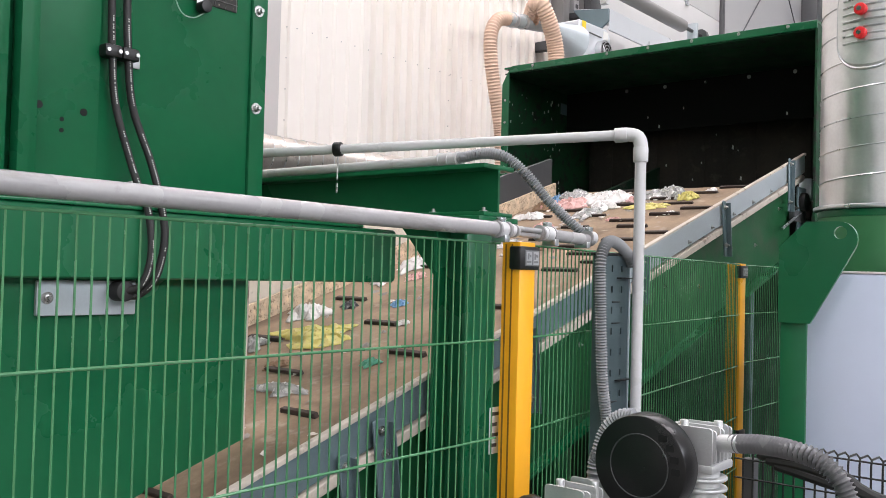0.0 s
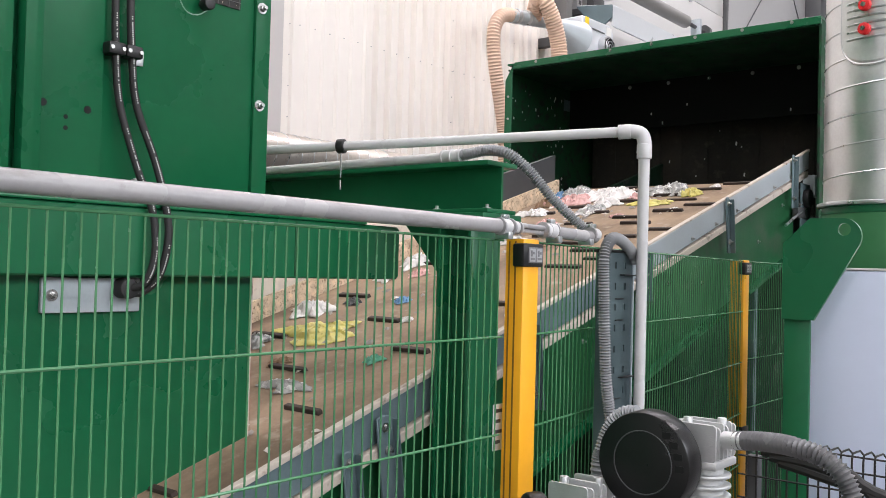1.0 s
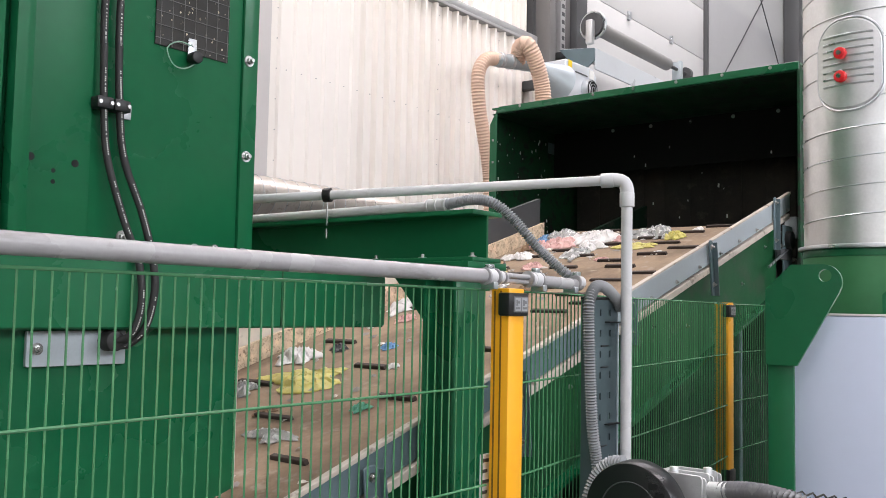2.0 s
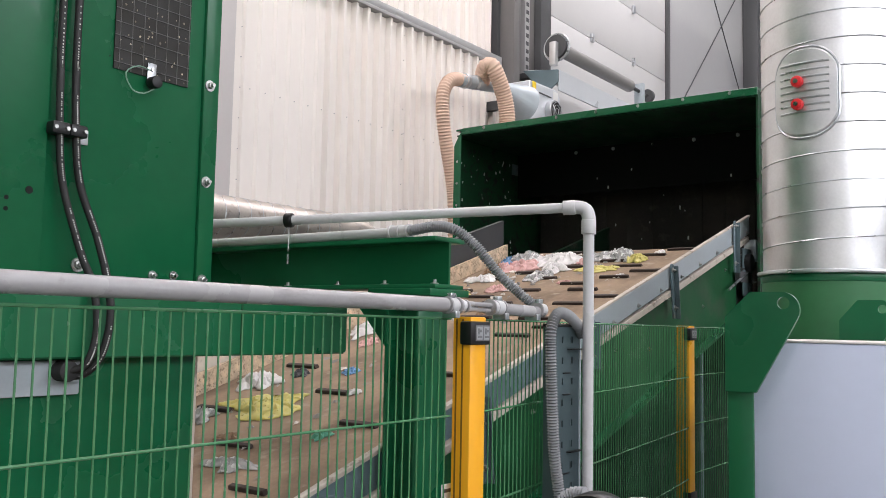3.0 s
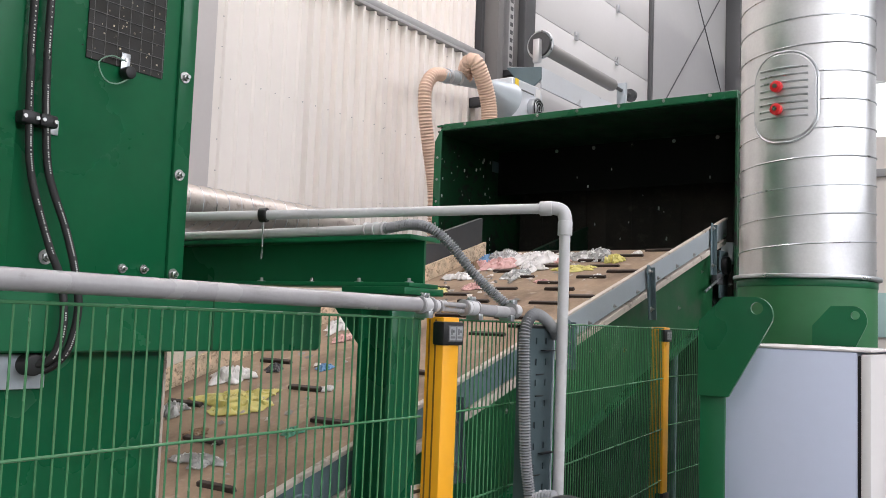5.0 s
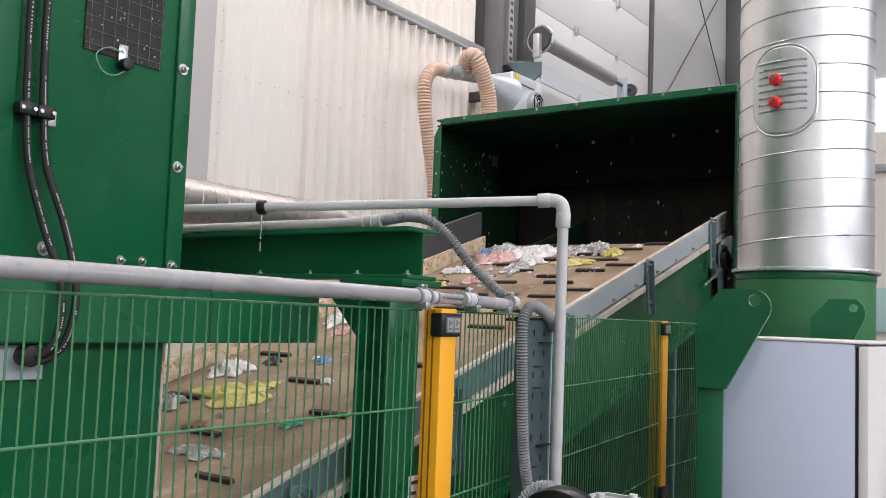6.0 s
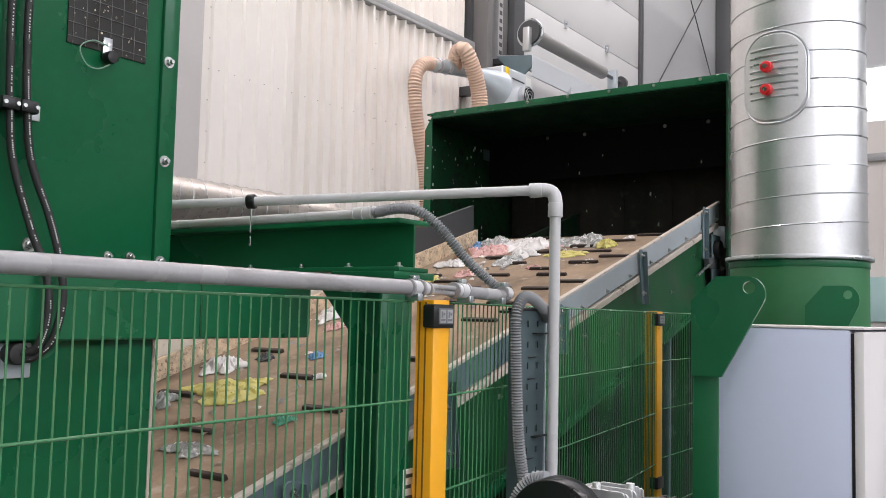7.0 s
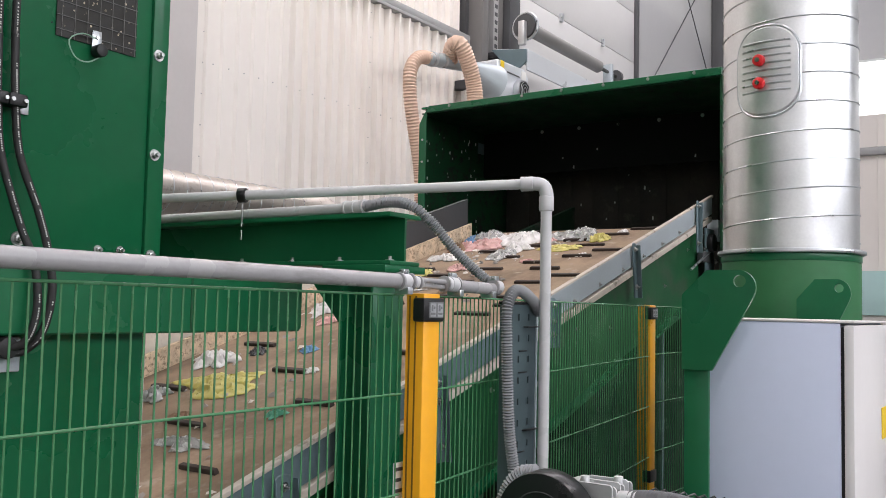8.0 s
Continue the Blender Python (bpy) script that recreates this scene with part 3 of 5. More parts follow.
part("left_lip", plate([(HL - 0.001, 2.34), (HL + 0.055, 2.34), (HL + 0.055, HZ - 0.10), (HL + 0.055, HZ - 0.0435), (HL + 0.040, HZ - 0.0435), (HL - 0.001, HZ - 0.115)], "y", HY - 0.010, HY + 0.002, 0.0015), GREEN, hood)
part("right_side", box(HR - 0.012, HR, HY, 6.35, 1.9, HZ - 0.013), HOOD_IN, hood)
# Back plate shares the curtain's black for the dark space behind
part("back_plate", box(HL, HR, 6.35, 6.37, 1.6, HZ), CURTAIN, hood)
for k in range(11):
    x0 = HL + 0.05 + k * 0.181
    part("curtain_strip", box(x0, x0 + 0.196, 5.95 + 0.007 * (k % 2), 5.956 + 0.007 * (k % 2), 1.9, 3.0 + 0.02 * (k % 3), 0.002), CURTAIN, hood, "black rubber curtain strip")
# Added sheet, blackened to stand for the unlit upper back
part("upper_back_shade", box(HL + 0.02, HR - 0.02, 5.66, 5.68, 2.95, HZ - 0.051), HOOD_BLACK_SHADE, hood)
part("service_plate", box(HL + 0.014, HL + 0.02, 5.58, 5.70, 3.12, 3.20), GALV_BLUE, hood)
for x in (-3.341, -2.79, -2.514, -2.238, -1.96, -1.688):
    part("bolt", bolt_bm((x, HY - 0.012, HZ - 0.014), "-y", 0.006, 0.005), STEEL, hood)
for k in range(5):
    part("bolt", bolt_bm((HL + 0.028, HY - 0.010, 2.5 + 0.15 * k), "-y", 0.005, 0.005), STEEL, hood)
    part("bolt", bolt_bm((HL + 0.51 + 0.292 * k, 5.66, 3.248), "-y", 0.008, 0.006), STEEL, hood)

# ---- green machine with panel, box beam and lower cover ----
mach = thing("sorting_machine", (-2.6, 0.4, 0.0), "large green painted steel machine housing beside the conveyor", "machine")
PX = -1.92
part("front_panel", box(PX - 0.03, PX, -1.4, 1.4365, 2.052, 4.4, 0.004), GREEN, mach)
part("corner_flange", box(PX - 0.035, PX + 0.008, 1.437, 1.486, 2.075, 4.4, 0.004), GREEN, mach)
part("side_panel", box(-4.6, PX - 0.036, 1.455, 1.475, 2.075, 4.4), GREEN, mach)
part("edge_profile", box(PX + 0.001, PX + 0.052, 0.818, 0.868, 2.06, 4.4, 0.022), GREEN, mach)
part("edge_profile", box(PX + 0.001, PX + 0.052, 0.755, 0.805, 2.06, 4.4, 0.022), GREEN, mach)
part("left_cover", box(PX + 0.001, PX + 0.012, 0.870, 1.016, 2.06, 4.4, 0.003), GREEN, mach)
beam_a = part("box_beam", plate(rounded(-1.4, 1.945, 1.895, 2.050, 0.014), "x", -1.97, -1.85, 0.004), GREEN, mach)
part("weld_seam", box(-1.852, -1.8475, 1.537, 1.543, 1.90, 2.045, 0.001), GREEN_DUSTY_SHADED, beam_a, "painted weld seam")
part("beam_cap", box(-1.98, -1.845, -1.4, 1.80, 2.050, 2.058, 0.002), GREEN, mach)
LXX = -1.90
part("lower_cover", plate([(-1.4, 1.90), (1.435, 1.90), (1.435, slope(1.435) - 0.028), (-1.4, slope(-1.4) - 0.028)], "x", LXX - 0.006, LXX), GREEN, mach)
part("cover_edge", box(LXX - 0.012, LXX + 0.003, 1.434, 1.441, slope(1.435) - 0.028, 1.893), SKIRT, mach, "pale raw cut edge")
pl = part("junction_plate", plate(rounded(0.883, 1.112, 1.815, 1.890, 0.004), "x", LXX + 0.001, LXX + 0.012, 0.001), GALV_DULL, mach, "galvanised cover plate")
part("cable_gland", cyl((LXX + 0.004, 1.065, 1.868), (LXX + 0.05, 1.065, 1.868), 0.023, 24, bevel=0.004), RUBBER, pl, "black rubber gland")
part("bolt", bolt_bm((LXX + 0.012, 0.905, 1.853), "x", 0.008, 0.007), STEEL, pl)
for z in (2.087, 2.342, 2.597, 2.852, 3.107):
    part("bolt", bolt_bm((PX + 0.008, 1.454, z), "x", 0.0092, 0.011), STEEL, mach, "zinc bolt with washer")
for yy, z, r in ((1.111, 2.104, 0.0105), (1.31, 2.092, 0.0072), (1.371, 2.094, 0.0072)):
    part("bolt", bolt_bm((PX, yy, z), "x", r, 0.010), STEEL, mach, "zinc bolt with washer")
for yy, z, r in ((0.881, 2.260, 0.0085), (0.981, 2.258, 0.0085), (0.932, 2.236, 0.005), (0.932, 2.212, 0.005), (1.20, 2.595, 0.003), (1.165, 2.605, 0.002)):
    part("drilled_hole", cyl((PX + (0.0125 if yy < 1.0 else 0.0005), yy, z), (PX + (0.0132 if yy < 1.0 else 0.0012), yy, z), r, 14), VENT, mach)
wp = part("inspection_window", box(PX + 0.001, PX + 0.004, 1.174, 1.389, 2.578, 2.92), MESH_DARK, mach, "grimy dark inspection window with a wire grid")
for k in range(7):
    part("grid_wire", box(PX + 0.004, PX + 0.0055, 1.1865 + 0.033 * k, 1.1877 + 0.033 * k, 2.578, 2.92), TRIM_DARK, wp)
for k in range(10):
    part("grid_wire", box(PX + 0.0042, PX + 0.0062, 1.174, 1.389, 2.594 + 0.033 * k, 2.5953 + 0.033 * k), TRIM_DARK, wp)
specks = bmesh.new()
rnd = random.Random(5)
for k in range(70):
    y, z, q = rnd.uniform(1.18, 1.38), rnd.uniform(2.585, 2.91), rnd.uniform(0.0012, 0.0042)
    ring = [specks.verts.new((PX + 0.0042, y + q * math.cos(a) * rnd.uniform(0.5, 1.2), z + q * math.sin(a) * rnd.uniform(0.5, 1.3))) for a in (0.3, 1.5, 2.9, 4.1, 5.3)]
    tip = specks.verts.new((PX + 0.0052, y, z))
    for n in range(5):
        specks.faces.new((ring[n], ring[(n + 1) % 5], tip))
dirt = part("dirt_specks", specks, mat("pale_dirt_specks", (0.42, 0.36, 0.27), 0.8, vary=0.3, scale=30, per_island=0.6), wp, sm=False)
tagged(dirt, "pale dirt specks on the grimy window plate", kind="stuff")
sensor = thing("door_sensor", (PX + 0.01, 1.28, 2.58), "black sensor cap on a zinc tag with green cable", "sensor")
part("tag", box(PX + 0.0065, PX + 0.0095, 1.280, 1.305, 2.552, 2.610, 0.001), GALV, sensor)
part("cap", cyl((PX + 0.006, 1.293, 2.560), (PX + 0.034, 1.293, 2.560), 0.0155, 20, bevel=0.003), BLACK, sensor)
part("cable", tube([(PX + 0.014, 1.285, 2.590), (PX + 0.02, 1.245, 2.590), (PX + 0.02, 1.213, 2.566), (PX + 0.02, 1.232, 2.530), (PX + 0.02, 1.265, 2.527), (PX + 0.02, 1.295, 2.546)], 0.0017, 8), CABLE_GREEN, sensor)
part("tag_screw", cyl((PX + 0.0095, 1.293, 2.594), (PX + 0.013, 1.293, 2.594), 0.005, 6), STEEL, sensor)

sensor.location = Vector((PX + 0.01, 1.264, 2.583))

# hydraulic hoses with clamps
for name, off in (("a", 0.0), ("b", 0.039)):
    hz = thing("hydraulic_hose", (PX + 0.03, 1.08 + off, 2.4), "black hydraulic hose with white printed line", "hose", "hoses on the machine panel")
    X = PX + 0.022
    if name == "a":
        pts = [(X, 1.030, 4.3), (X, 1.030, 2.75), (X, 1.033, 2.52), (X, 1.038, 2.40), (X, 1.052, 2.28), (PX + 0.05, 1.087, 2.13), (-1.832, 1.100, 2.05), (-1.822, 1.106, 1.955), (-1.832, 1.092, 1.885), (-1.862, 1.066, 1.866)]
    else:
        pts = [(X, 1.068, 4.3), (X, 1.068, 2.75), (X, 1.070, 2.53), (X, 1.077, 2.405), (X, 1.093, 2.287), (PX + 0.05, 1.128, 2.16), (-1.832, 1.136, 2.055), (-1.822, 1.138, 1.978), (-1.832, 1.124, 1.897), (-1.855, 1.094, 1.858), (-1.865, 1.070, 1.862)]
    hose = part("hose", tube(pts, 0.0088, 12), RUBBER, hz)
    path = smooth_path(pts, 0.0048)
    acc = 0.0
    rnd = random.Random(7 + int(off * 100))
    for a, b in zip(path, path[1:]):
        acc += (b - a).length
        if a.z < 2.85 and rnd.random() < 0.82 and (acc % 0.26) < 0.20:
            d = (b - a).normalized()
            side = d.cross(Vector((1, 0, 0))).normalized()
            c = (a + b) / 2 + Vector((0.0087, 0, 0)) + side * 0.001
            q = [c - d * 0.0015 - side * 0.0015, c + d * 0.0015 - side * 0.0015, c + d * 0.0015 + side * 0.0015, c - d * 0.0015 + side * 0.0015]
            bar = bmesh.new()
            v = [bar.verts.new(p) for p in q] + [bar.verts.new(p + Vector((0.0008, 0, 0))) for p in q]
            for f in ((0, 1, 2, 3), (4, 5, 6, 7), (0, 1, 5, 4), (1, 2, 6, 5), (2, 3, 7, 6), (3, 0, 4, 7)):
                bar.faces.new([v[i] for i in f])
            part("printed_bar", bar, HOSE_TEXT, hose)
for z in (2.402, 2.80, 3.17):
    cl = thing("hose_clamp", (PX + 0.02, 1.10, z), "black double hose clamp on a zinc tab", "clamp", "hose clamps")
    part("tab", box(PX + 0.001, PX + 0.005, 1.09, 1.118, z - 0.022, z + 0.012, 0.001), GALV, cl)
    for yy in (1.033, 1.076):
        part("block", box(PX + 0.004, PX + 0.040, yy - 0.021, yy + 0.021, z - 0.014, z + 0.014, 0.005), BLACK, cl)
        for s in (-0.014, 0.014):
            part("screw", cyl((PX + 0.040, yy + s, z), (PX + 0.043, yy + s, z), 0.0045, 12), STEEL, cl)

# ---- portal frame: column, cross beam, gusset ----
port = thing("portal_frame", (-1.56, 1.9, 0.0), "dark green steel portal frame across the conveyor", "steel frame")
CX0, CX1, CY0, CY1 = -1.615, -1.500, 1.838, 1.968
bm = box(CX1 - 0.011, CX1, CY0, CY1, 0, 2.060, 0.002)
box(CX0, CX0 + 0.011, CY0, CY1, 0, 2.060, 0.002, bm)
box(CX0 + 0.011, CX1 - 0.011, 1.899, 1.907, 0, 2.060, bm=bm)
part("column", bm, GREEN, port)
bm = box(-4.2, -1.448, 1.835, 1.97, 2.205, 2.218, 0.002)
box(-4.2, -1.448, 1.838, 1.967, 2.080, 2.092, 0.002, bm)
box(-4.2, -1.449, 1.899, 1.907, 2.092, 2.205, bm=bm)
part("cross_beam", bm, GREEN, port)
part("cap_plate", box(-1.66, -1.445, 1.815, 1.99, 2.0605, 2.0795, 0.002), GREEN, port)
part("gusset", plate([(-1.615, 2.060), (-1.615, 1.870), (-1.79, 2.060)], "y", 1.895, 1.911, 0.001), GREEN, port)
part("column", box(-3.3, -3.185, 1.838, 1.968, 0, 2.079, 0.003), GREEN, port)
for x in (-1.467, -1.64, -1.815, -2.021):
    part("bolt", bolt_bm((x, 1.862, 2.092), "z", 0.009, 0.004, 1.3), STEEL, port)

# ---- safety fence ----
FXX = -1.25


def fence_panel(y0, y1, label):
    f = thing("wire_fence", (FXX, (y0 + y1) / 2, 0.0), label, "fence", "wire mesh fence panels")
    n = int(round((y1 - y0) / 0.025))
    for k in range(n + 1):
        part_of("wire", VWIRE, f, at=(FXX, y0 + 0.025 * k, 0))
    for z in (1.999, 1.779, 1.558, 1.337, 1.116, 0.7, 0.3):
        part("cross_wire", tube([(FXX + 0.0032, y0 - 0.012, z), (FXX + 0.0032, y1 + 0.012, z)], 0.0027, 8, smooth=False), WIRE_GREEN, f)
    return f


VWIRE = shade(to_mesh("wire", tube([(0, 0, 0.1), (0, 0, 2.0)], 0.00185, 6, smooth=False), WIRE_GREEN))
fence_panel(-0.453, 1.622, "green welded wire fence panel with dense upright wires")
BEND = 7.7
bay = fence_panel(1.747, 3.797, "green welded wire fence panel with dense upright wires")
bay.matrix_basis = pose(-1.25 - 1.07 * math.sin(radians(BEND)), 1.725 + 1.07 * math.cos(radians(BEND)), 0, 0, 0, BEND)
bay = fence_panel(3.925, 4.650, "short green welded wire fence panel beside the conveyor")
bay.location.x = -1.575


def fence_post(y, back=-1.260, clamp_z=1.222):
    p = thing("fence_post", (FXX, y, 0.0), "yellow profiled fence post with a black cap", "fence post", "yellow fence posts")
    part("profile", box(back, -1.210, y - 0.0315, y + 0.0315, 0, 2.004, 0.003), YELLOW, p)
    # Grooves are thin surface strips with the shade in their colour
    for x in (-1.232, -1.249):
        part("groove", box(x - 0.002, x + 0.002, y - 0.0325, y - 0.0312, 0.02, 1.998), GROOVE_SHADE, p)
    part("retainer", box(back - 0.002, -1.240, y + 0.0315, y + 0.060, 0, 1.995, 0.002), GALV_BLUE, p)
    cap = part("cap", box(-1.236, -1.203, y - 0.040, y + 0.042, 1.940, 1.994, 0.005), BLACK, p, "black plastic cap")
    part("label", box(-1.2035, -1.2015, y - 0.022, y + 0.034, 1.949, 1.985, 0.0005), LABEL_GREY, cap, "grey pictogram label")
    for dy in (-0.018, 0.010):
        part("label_frame", box(-1.2018, -1.2010, y + dy, y + dy + 0.022, 1.952, 1.982), LABEL_MID, cap)
        part("label_mark", box(-1.2011, -1.2004, y + dy + 0.003, y + dy + 0.019, 1.956, 1.961), LABEL_GREY, cap)
        part("label_mark", box(-1.2011, -1.2004, y + dy + 0.004, y + dy + 0.010, 1.964, 1.978), LABEL_GREY, cap)
        part("label_mark", box(-1.2011, -1.2004, y + dy + 0.012, y + dy + 0.018, 1.969, 1.975), LABEL_GREY, cap)
    part("clamp", box(-1.240, -1.203, y - 0.036, y + 0.038, clamp_z, clamp_z + 0.052, 0.004), BLACK, p)
    return p


fence_post(1.6935)
post = fence_post(3.875, -1.273)
post.location.x = -1.575
tag = thing("fence_tag", (FXX, 1.635, 1.5), "white plastic tag with dark writing bars behind the post", "tag")
part("sheet", box(-1.278, -1.275, 1.651, 1.693, 1.513, 1.620, 0.001), LABEL_WHITE, tag)
for k in range(4):
    part("writing_bar", box(-1.2748, -1.2738, 1.655, 1.683 - 0.006 * (k % 2), 1.601 - 0.024 * k, 1.609 - 0.024 * k), STEEL_DARK, tag)

# ---- conduits, cable tray and hoses on the fence ----
run = thing("conduit_run", (-1.222, 1.0, 2.03), "grey plastic conduit clipped along the fence top", "pipe")
part("pipe", cyl((-1.222, -1.3, 2.031), (-1.222, 1.575, 2.029), 0.0165, 24), CONDUIT, run)
for dz in (-0.0062, 0.0062):
    part("cable", cyl((-1.220 + dz * 0.3, 1.575, 2.029 + dz), (-1.220 + dz * 0.3, 1.80, 2.026 + dz), 0.0060, 14), CONDUIT, run)
part("pipe", cyl((-1.222, 1.80, 2.026), (-1.222, 2.00, 2.022), 0.0150, 20), CONDUIT, run)
for y, r in ((1.60, 0.0180), (1.632, 0.0150), (1.775, 0.0165), (1.79, 0.0185), (1.995, 0.0172)):
    part("coupling", cyl((-1.222, y - 0.014, 2.029), (-1.222, y + 0.014, 2.028), r, 20, bevel=0.003), CONDUIT_LIGHT, run)
for y in (1.583, 1.622, 1.655, 1.757, 1.806, 1.978):
    part("band", cyl((-1.222, y - 0.003, 2.028), (-1.222, y + 0.003, 2.028), 0.0200 if y != 1.655 else 0.0150, 20, bevel=0.001), CONDUIT, run)
for y in (0.35, 1.604, 1.81, 1.96):
    part("clip", box(-1.243, -1.205, y - 0.009, y + 0.009, 2.0, 2.016, 0.002), GALV, run)
for y in (1.60, 1.79, 1.985):
    part("clamp_ear", box(-1.228, -1.214, y - 0.010, y + 0.010, 2.044, 2.056, 0.002), GALV, run)
    part("clamp_screw", cyl((-1.221, y - 0.016, 2.051), (-1.221, y + 0.016, 2.051), 0.0028, 8), STEEL, run)
riser = thing("conduit_riser", (-1.16, 2.143, 1.0), "grey plastic conduit riser with an elbow and long cross run", "pipe")
EL = Vector((-1.16, 2.143, 2.312))
AW = Vector((-0.800, -0.343, -0.030)).normalized()
part("riser_pipe", cyl((-1.16, 2.143, 0.3), (-1.16, 2.143, 2.264), 0.0148, 24), CONDUIT_LIGHT, riser)
el = [EL + Vector((0, 0, -0.050)), EL + Vector((0, 0, -0.030)), EL + AW * 0.008 + Vector((0, 0, -0.008)), EL + AW * 0.030, EL + AW * 0.050]
part("elbow", tube(el, 0.0185, 18, 0.006), CONDUIT_LIGHT, riser)
part("collar", cyl(EL + Vector((0, 0, -0.075)), EL + Vector((0, 0, -0.036)), 0.0200, 20, bevel=0.002), CONDUIT_LIGHT, riser)
part("collar", cyl(EL + AW * 0.036, EL + AW * 0.070, 0.0200, 20, bevel=0.002), CONDUIT_LIGHT, riser)
part("cross_pipe", cyl(EL + AW * 0.05, EL + AW * 1.50, 0.0140, 20), CONDUIT_LIGHT, riser)
hang = EL + AW * 0.871
part("clamp", cyl(hang - AW * 0.012, hang + AW * 0.012, 0.0215, 20, bevel=0.003), BLACK, riser, "black pipe clamp")
part("hanger_rod", cyl(hang + Vector((0, 0, -0.02)), hang + Vector((0, 0, -0.092)), 0.0026, 10), STEEL, riser)
part("hanger_tip", cyl(hang + Vector((0, 0, -0.100)), hang + Vector((0, 0, -0.128)), 0.0036, 10), STEEL, riser)
low = thing("beam_conduit", (-2.0, 1.86, 2.235), "grey plastic conduit lying on the cross beam", "pipe")
part("pipe", cyl((-2.75, 1.85, 2.2335), (-1.60, 1.85, 2.2335), 0.0145, 20), CONDUIT_LIGHT, low)
for k in range(3):
    part("coupling_ring", cyl((-1.612 + 0.030 * k, 1.85, 2.2345), (-1.604 + 0.030 * k, 1.85, 2.2345), 0.0205, 20, bevel=0.001), CONDUIT_LIGHT, low)
part("coupling", cyl((-1.61, 1.85, 2.2345), (-1.545, 1.85, 2.2345), 0.0185, 20, bevel=0.003), CONDUIT_LIGHT, low)
part("hose", tube([(-1.55, 1.848, 2.236), (-1.53, 1.846, 2.237), (-1.46, 1.853, 2.244), (-1.40, 1.862, 2.232), (-1.36, 1.894, 2.192), (-1.31, 1.930, 2.121), (-1.27, 1.975, 2.068), (-1.24, 2.005, 2.036), (-1.225, 2.02, 2.022)], 0.0150, 14, pitch=0.0070, depth=0.0046), HOSE_GREY, low, "grey corrugated flexible hose")
tray = thing("cable_tray", (-1.2, 2.1, 1.0), "blue-grey perforated steel cable tray standing at the fence", "cable tray")
web = bmesh.new()
cols = ((2.042, 2.071), (2.079, 2.123), (2.131, 2.166))
for a, b in cols:
    box(-1.203, -1.200, a, b, 0.2, 1.985, bm=web)
for (a, b) in ((2.071, 2.079), (2.123, 2.131)):
    z = 0.2
    while z < 1.97:
        box(-1.203, -1.200, a, b, z, min(z + 0.038, 1.985), bm=web)
        z += 0.055
part("web", web, TRAY, tray, sm=False)
part("flange", box(-1.235, -1.200, 2.036, 2.042, 0.2, 1.985, 0.001), TRAY, tray)
part("flange", box(-1.235, -1.196, 2.166, 2.172, 0.2, 1.985, 0.001), GALV_DULL, tray)
part("back_liner", box(-1.236, -1.232, 2.042, 2.166, 0.2, 1.98), STEEL_DARK, tray)
part("edge_cover", box(-1.238, -1.196, 2.034, 2.174, 1.985, 1.993, 0.002), BLACK, tray, "black rubber edge cover")
for z, a, b in ((1.925, 2.098, 2.165), (1.862, 2.075, 2.115), (1.806, 2.075, 2.115), (1.655, 2.098, 2.165), (1.60, 2.075, 2.11)):
    part("cable_tie", box(-1.1995, -1.185 if b > 2.15 else -1.196, a, b, z, z + 0.0035, 0.0008), BLACK, tray)
drop = thing("corrugated_hose", (-1.19, 2.0, 1.5), "grey corrugated flexible hose bent over the tray edge", "hose")
part("hose", tube([(-1.19, 2.165, 1.965), (-1.19, 2.140, 1.990), (-1.19, 2.085, 2.016), (-1.19, 2.035, 2.020), (-1.19, 2.004, 1.995), (-1.19, 1.994, 1.955), (-1.19, 1.998, 1.88), (-1.19, 2.005, 1.78), (-1.19, 2.018, 1.66), (-1.185, 2.035, 1.56), (-1.17, 2.03, 1.46), (-1.14, 1.98, 1.40), (-1.12, 1.95, 1.30)], 0.0160, 14, pitch=0.0072, depth=0.0048), HOSE_GREY, drop)

# ---- motor and side channel blower in front of the fence ----
blow = thing("blower_unit", (-0.8, 1.6, 1.2), "cast aluminium blower with a round black fan cover", "blower")
MC = Vector((-0.820, 1.495, 1.583))
cover = part("fan_cover", cyl(MC, MC + Vector((0, 0.052, 0)), 0.092, 64, r2=0.094, bevel=0.004), COVER_BLACK, blow, "round black plastic fan cover")
ring = tube([MC + Vector((0.058 * math.cos(a), -0.0005, 0.058 * math.sin(a))) for a in [math.pi * 2 * k / 40 for k in range(41)]], 0.0012, 6, smooth=False)
part("moulded_ring", ring, STEEL_DARK, cover)
for k in range(4):
    a = radians(50 - 17 * k)
    c = MC + Vector((0.073 * math.cos(a), 0, 0.073 * math.sin(a)))
    part("vent_slot", plate(rounded(c.x - 0.0085, c.x + 0.0085, c.z - 0.006, c.z + 0.006, 0.002, 2), "y", MC.y - 0.0012, MC.y + 0.002), VENT, cover, "dark vent slot")
part("motor_body", cyl(MC + Vector((0.0, 0.056, 0)), MC + Vector((0.0, 0.20, 0)), 0.060, 32), ALU, blow, "cast aluminium motor body")


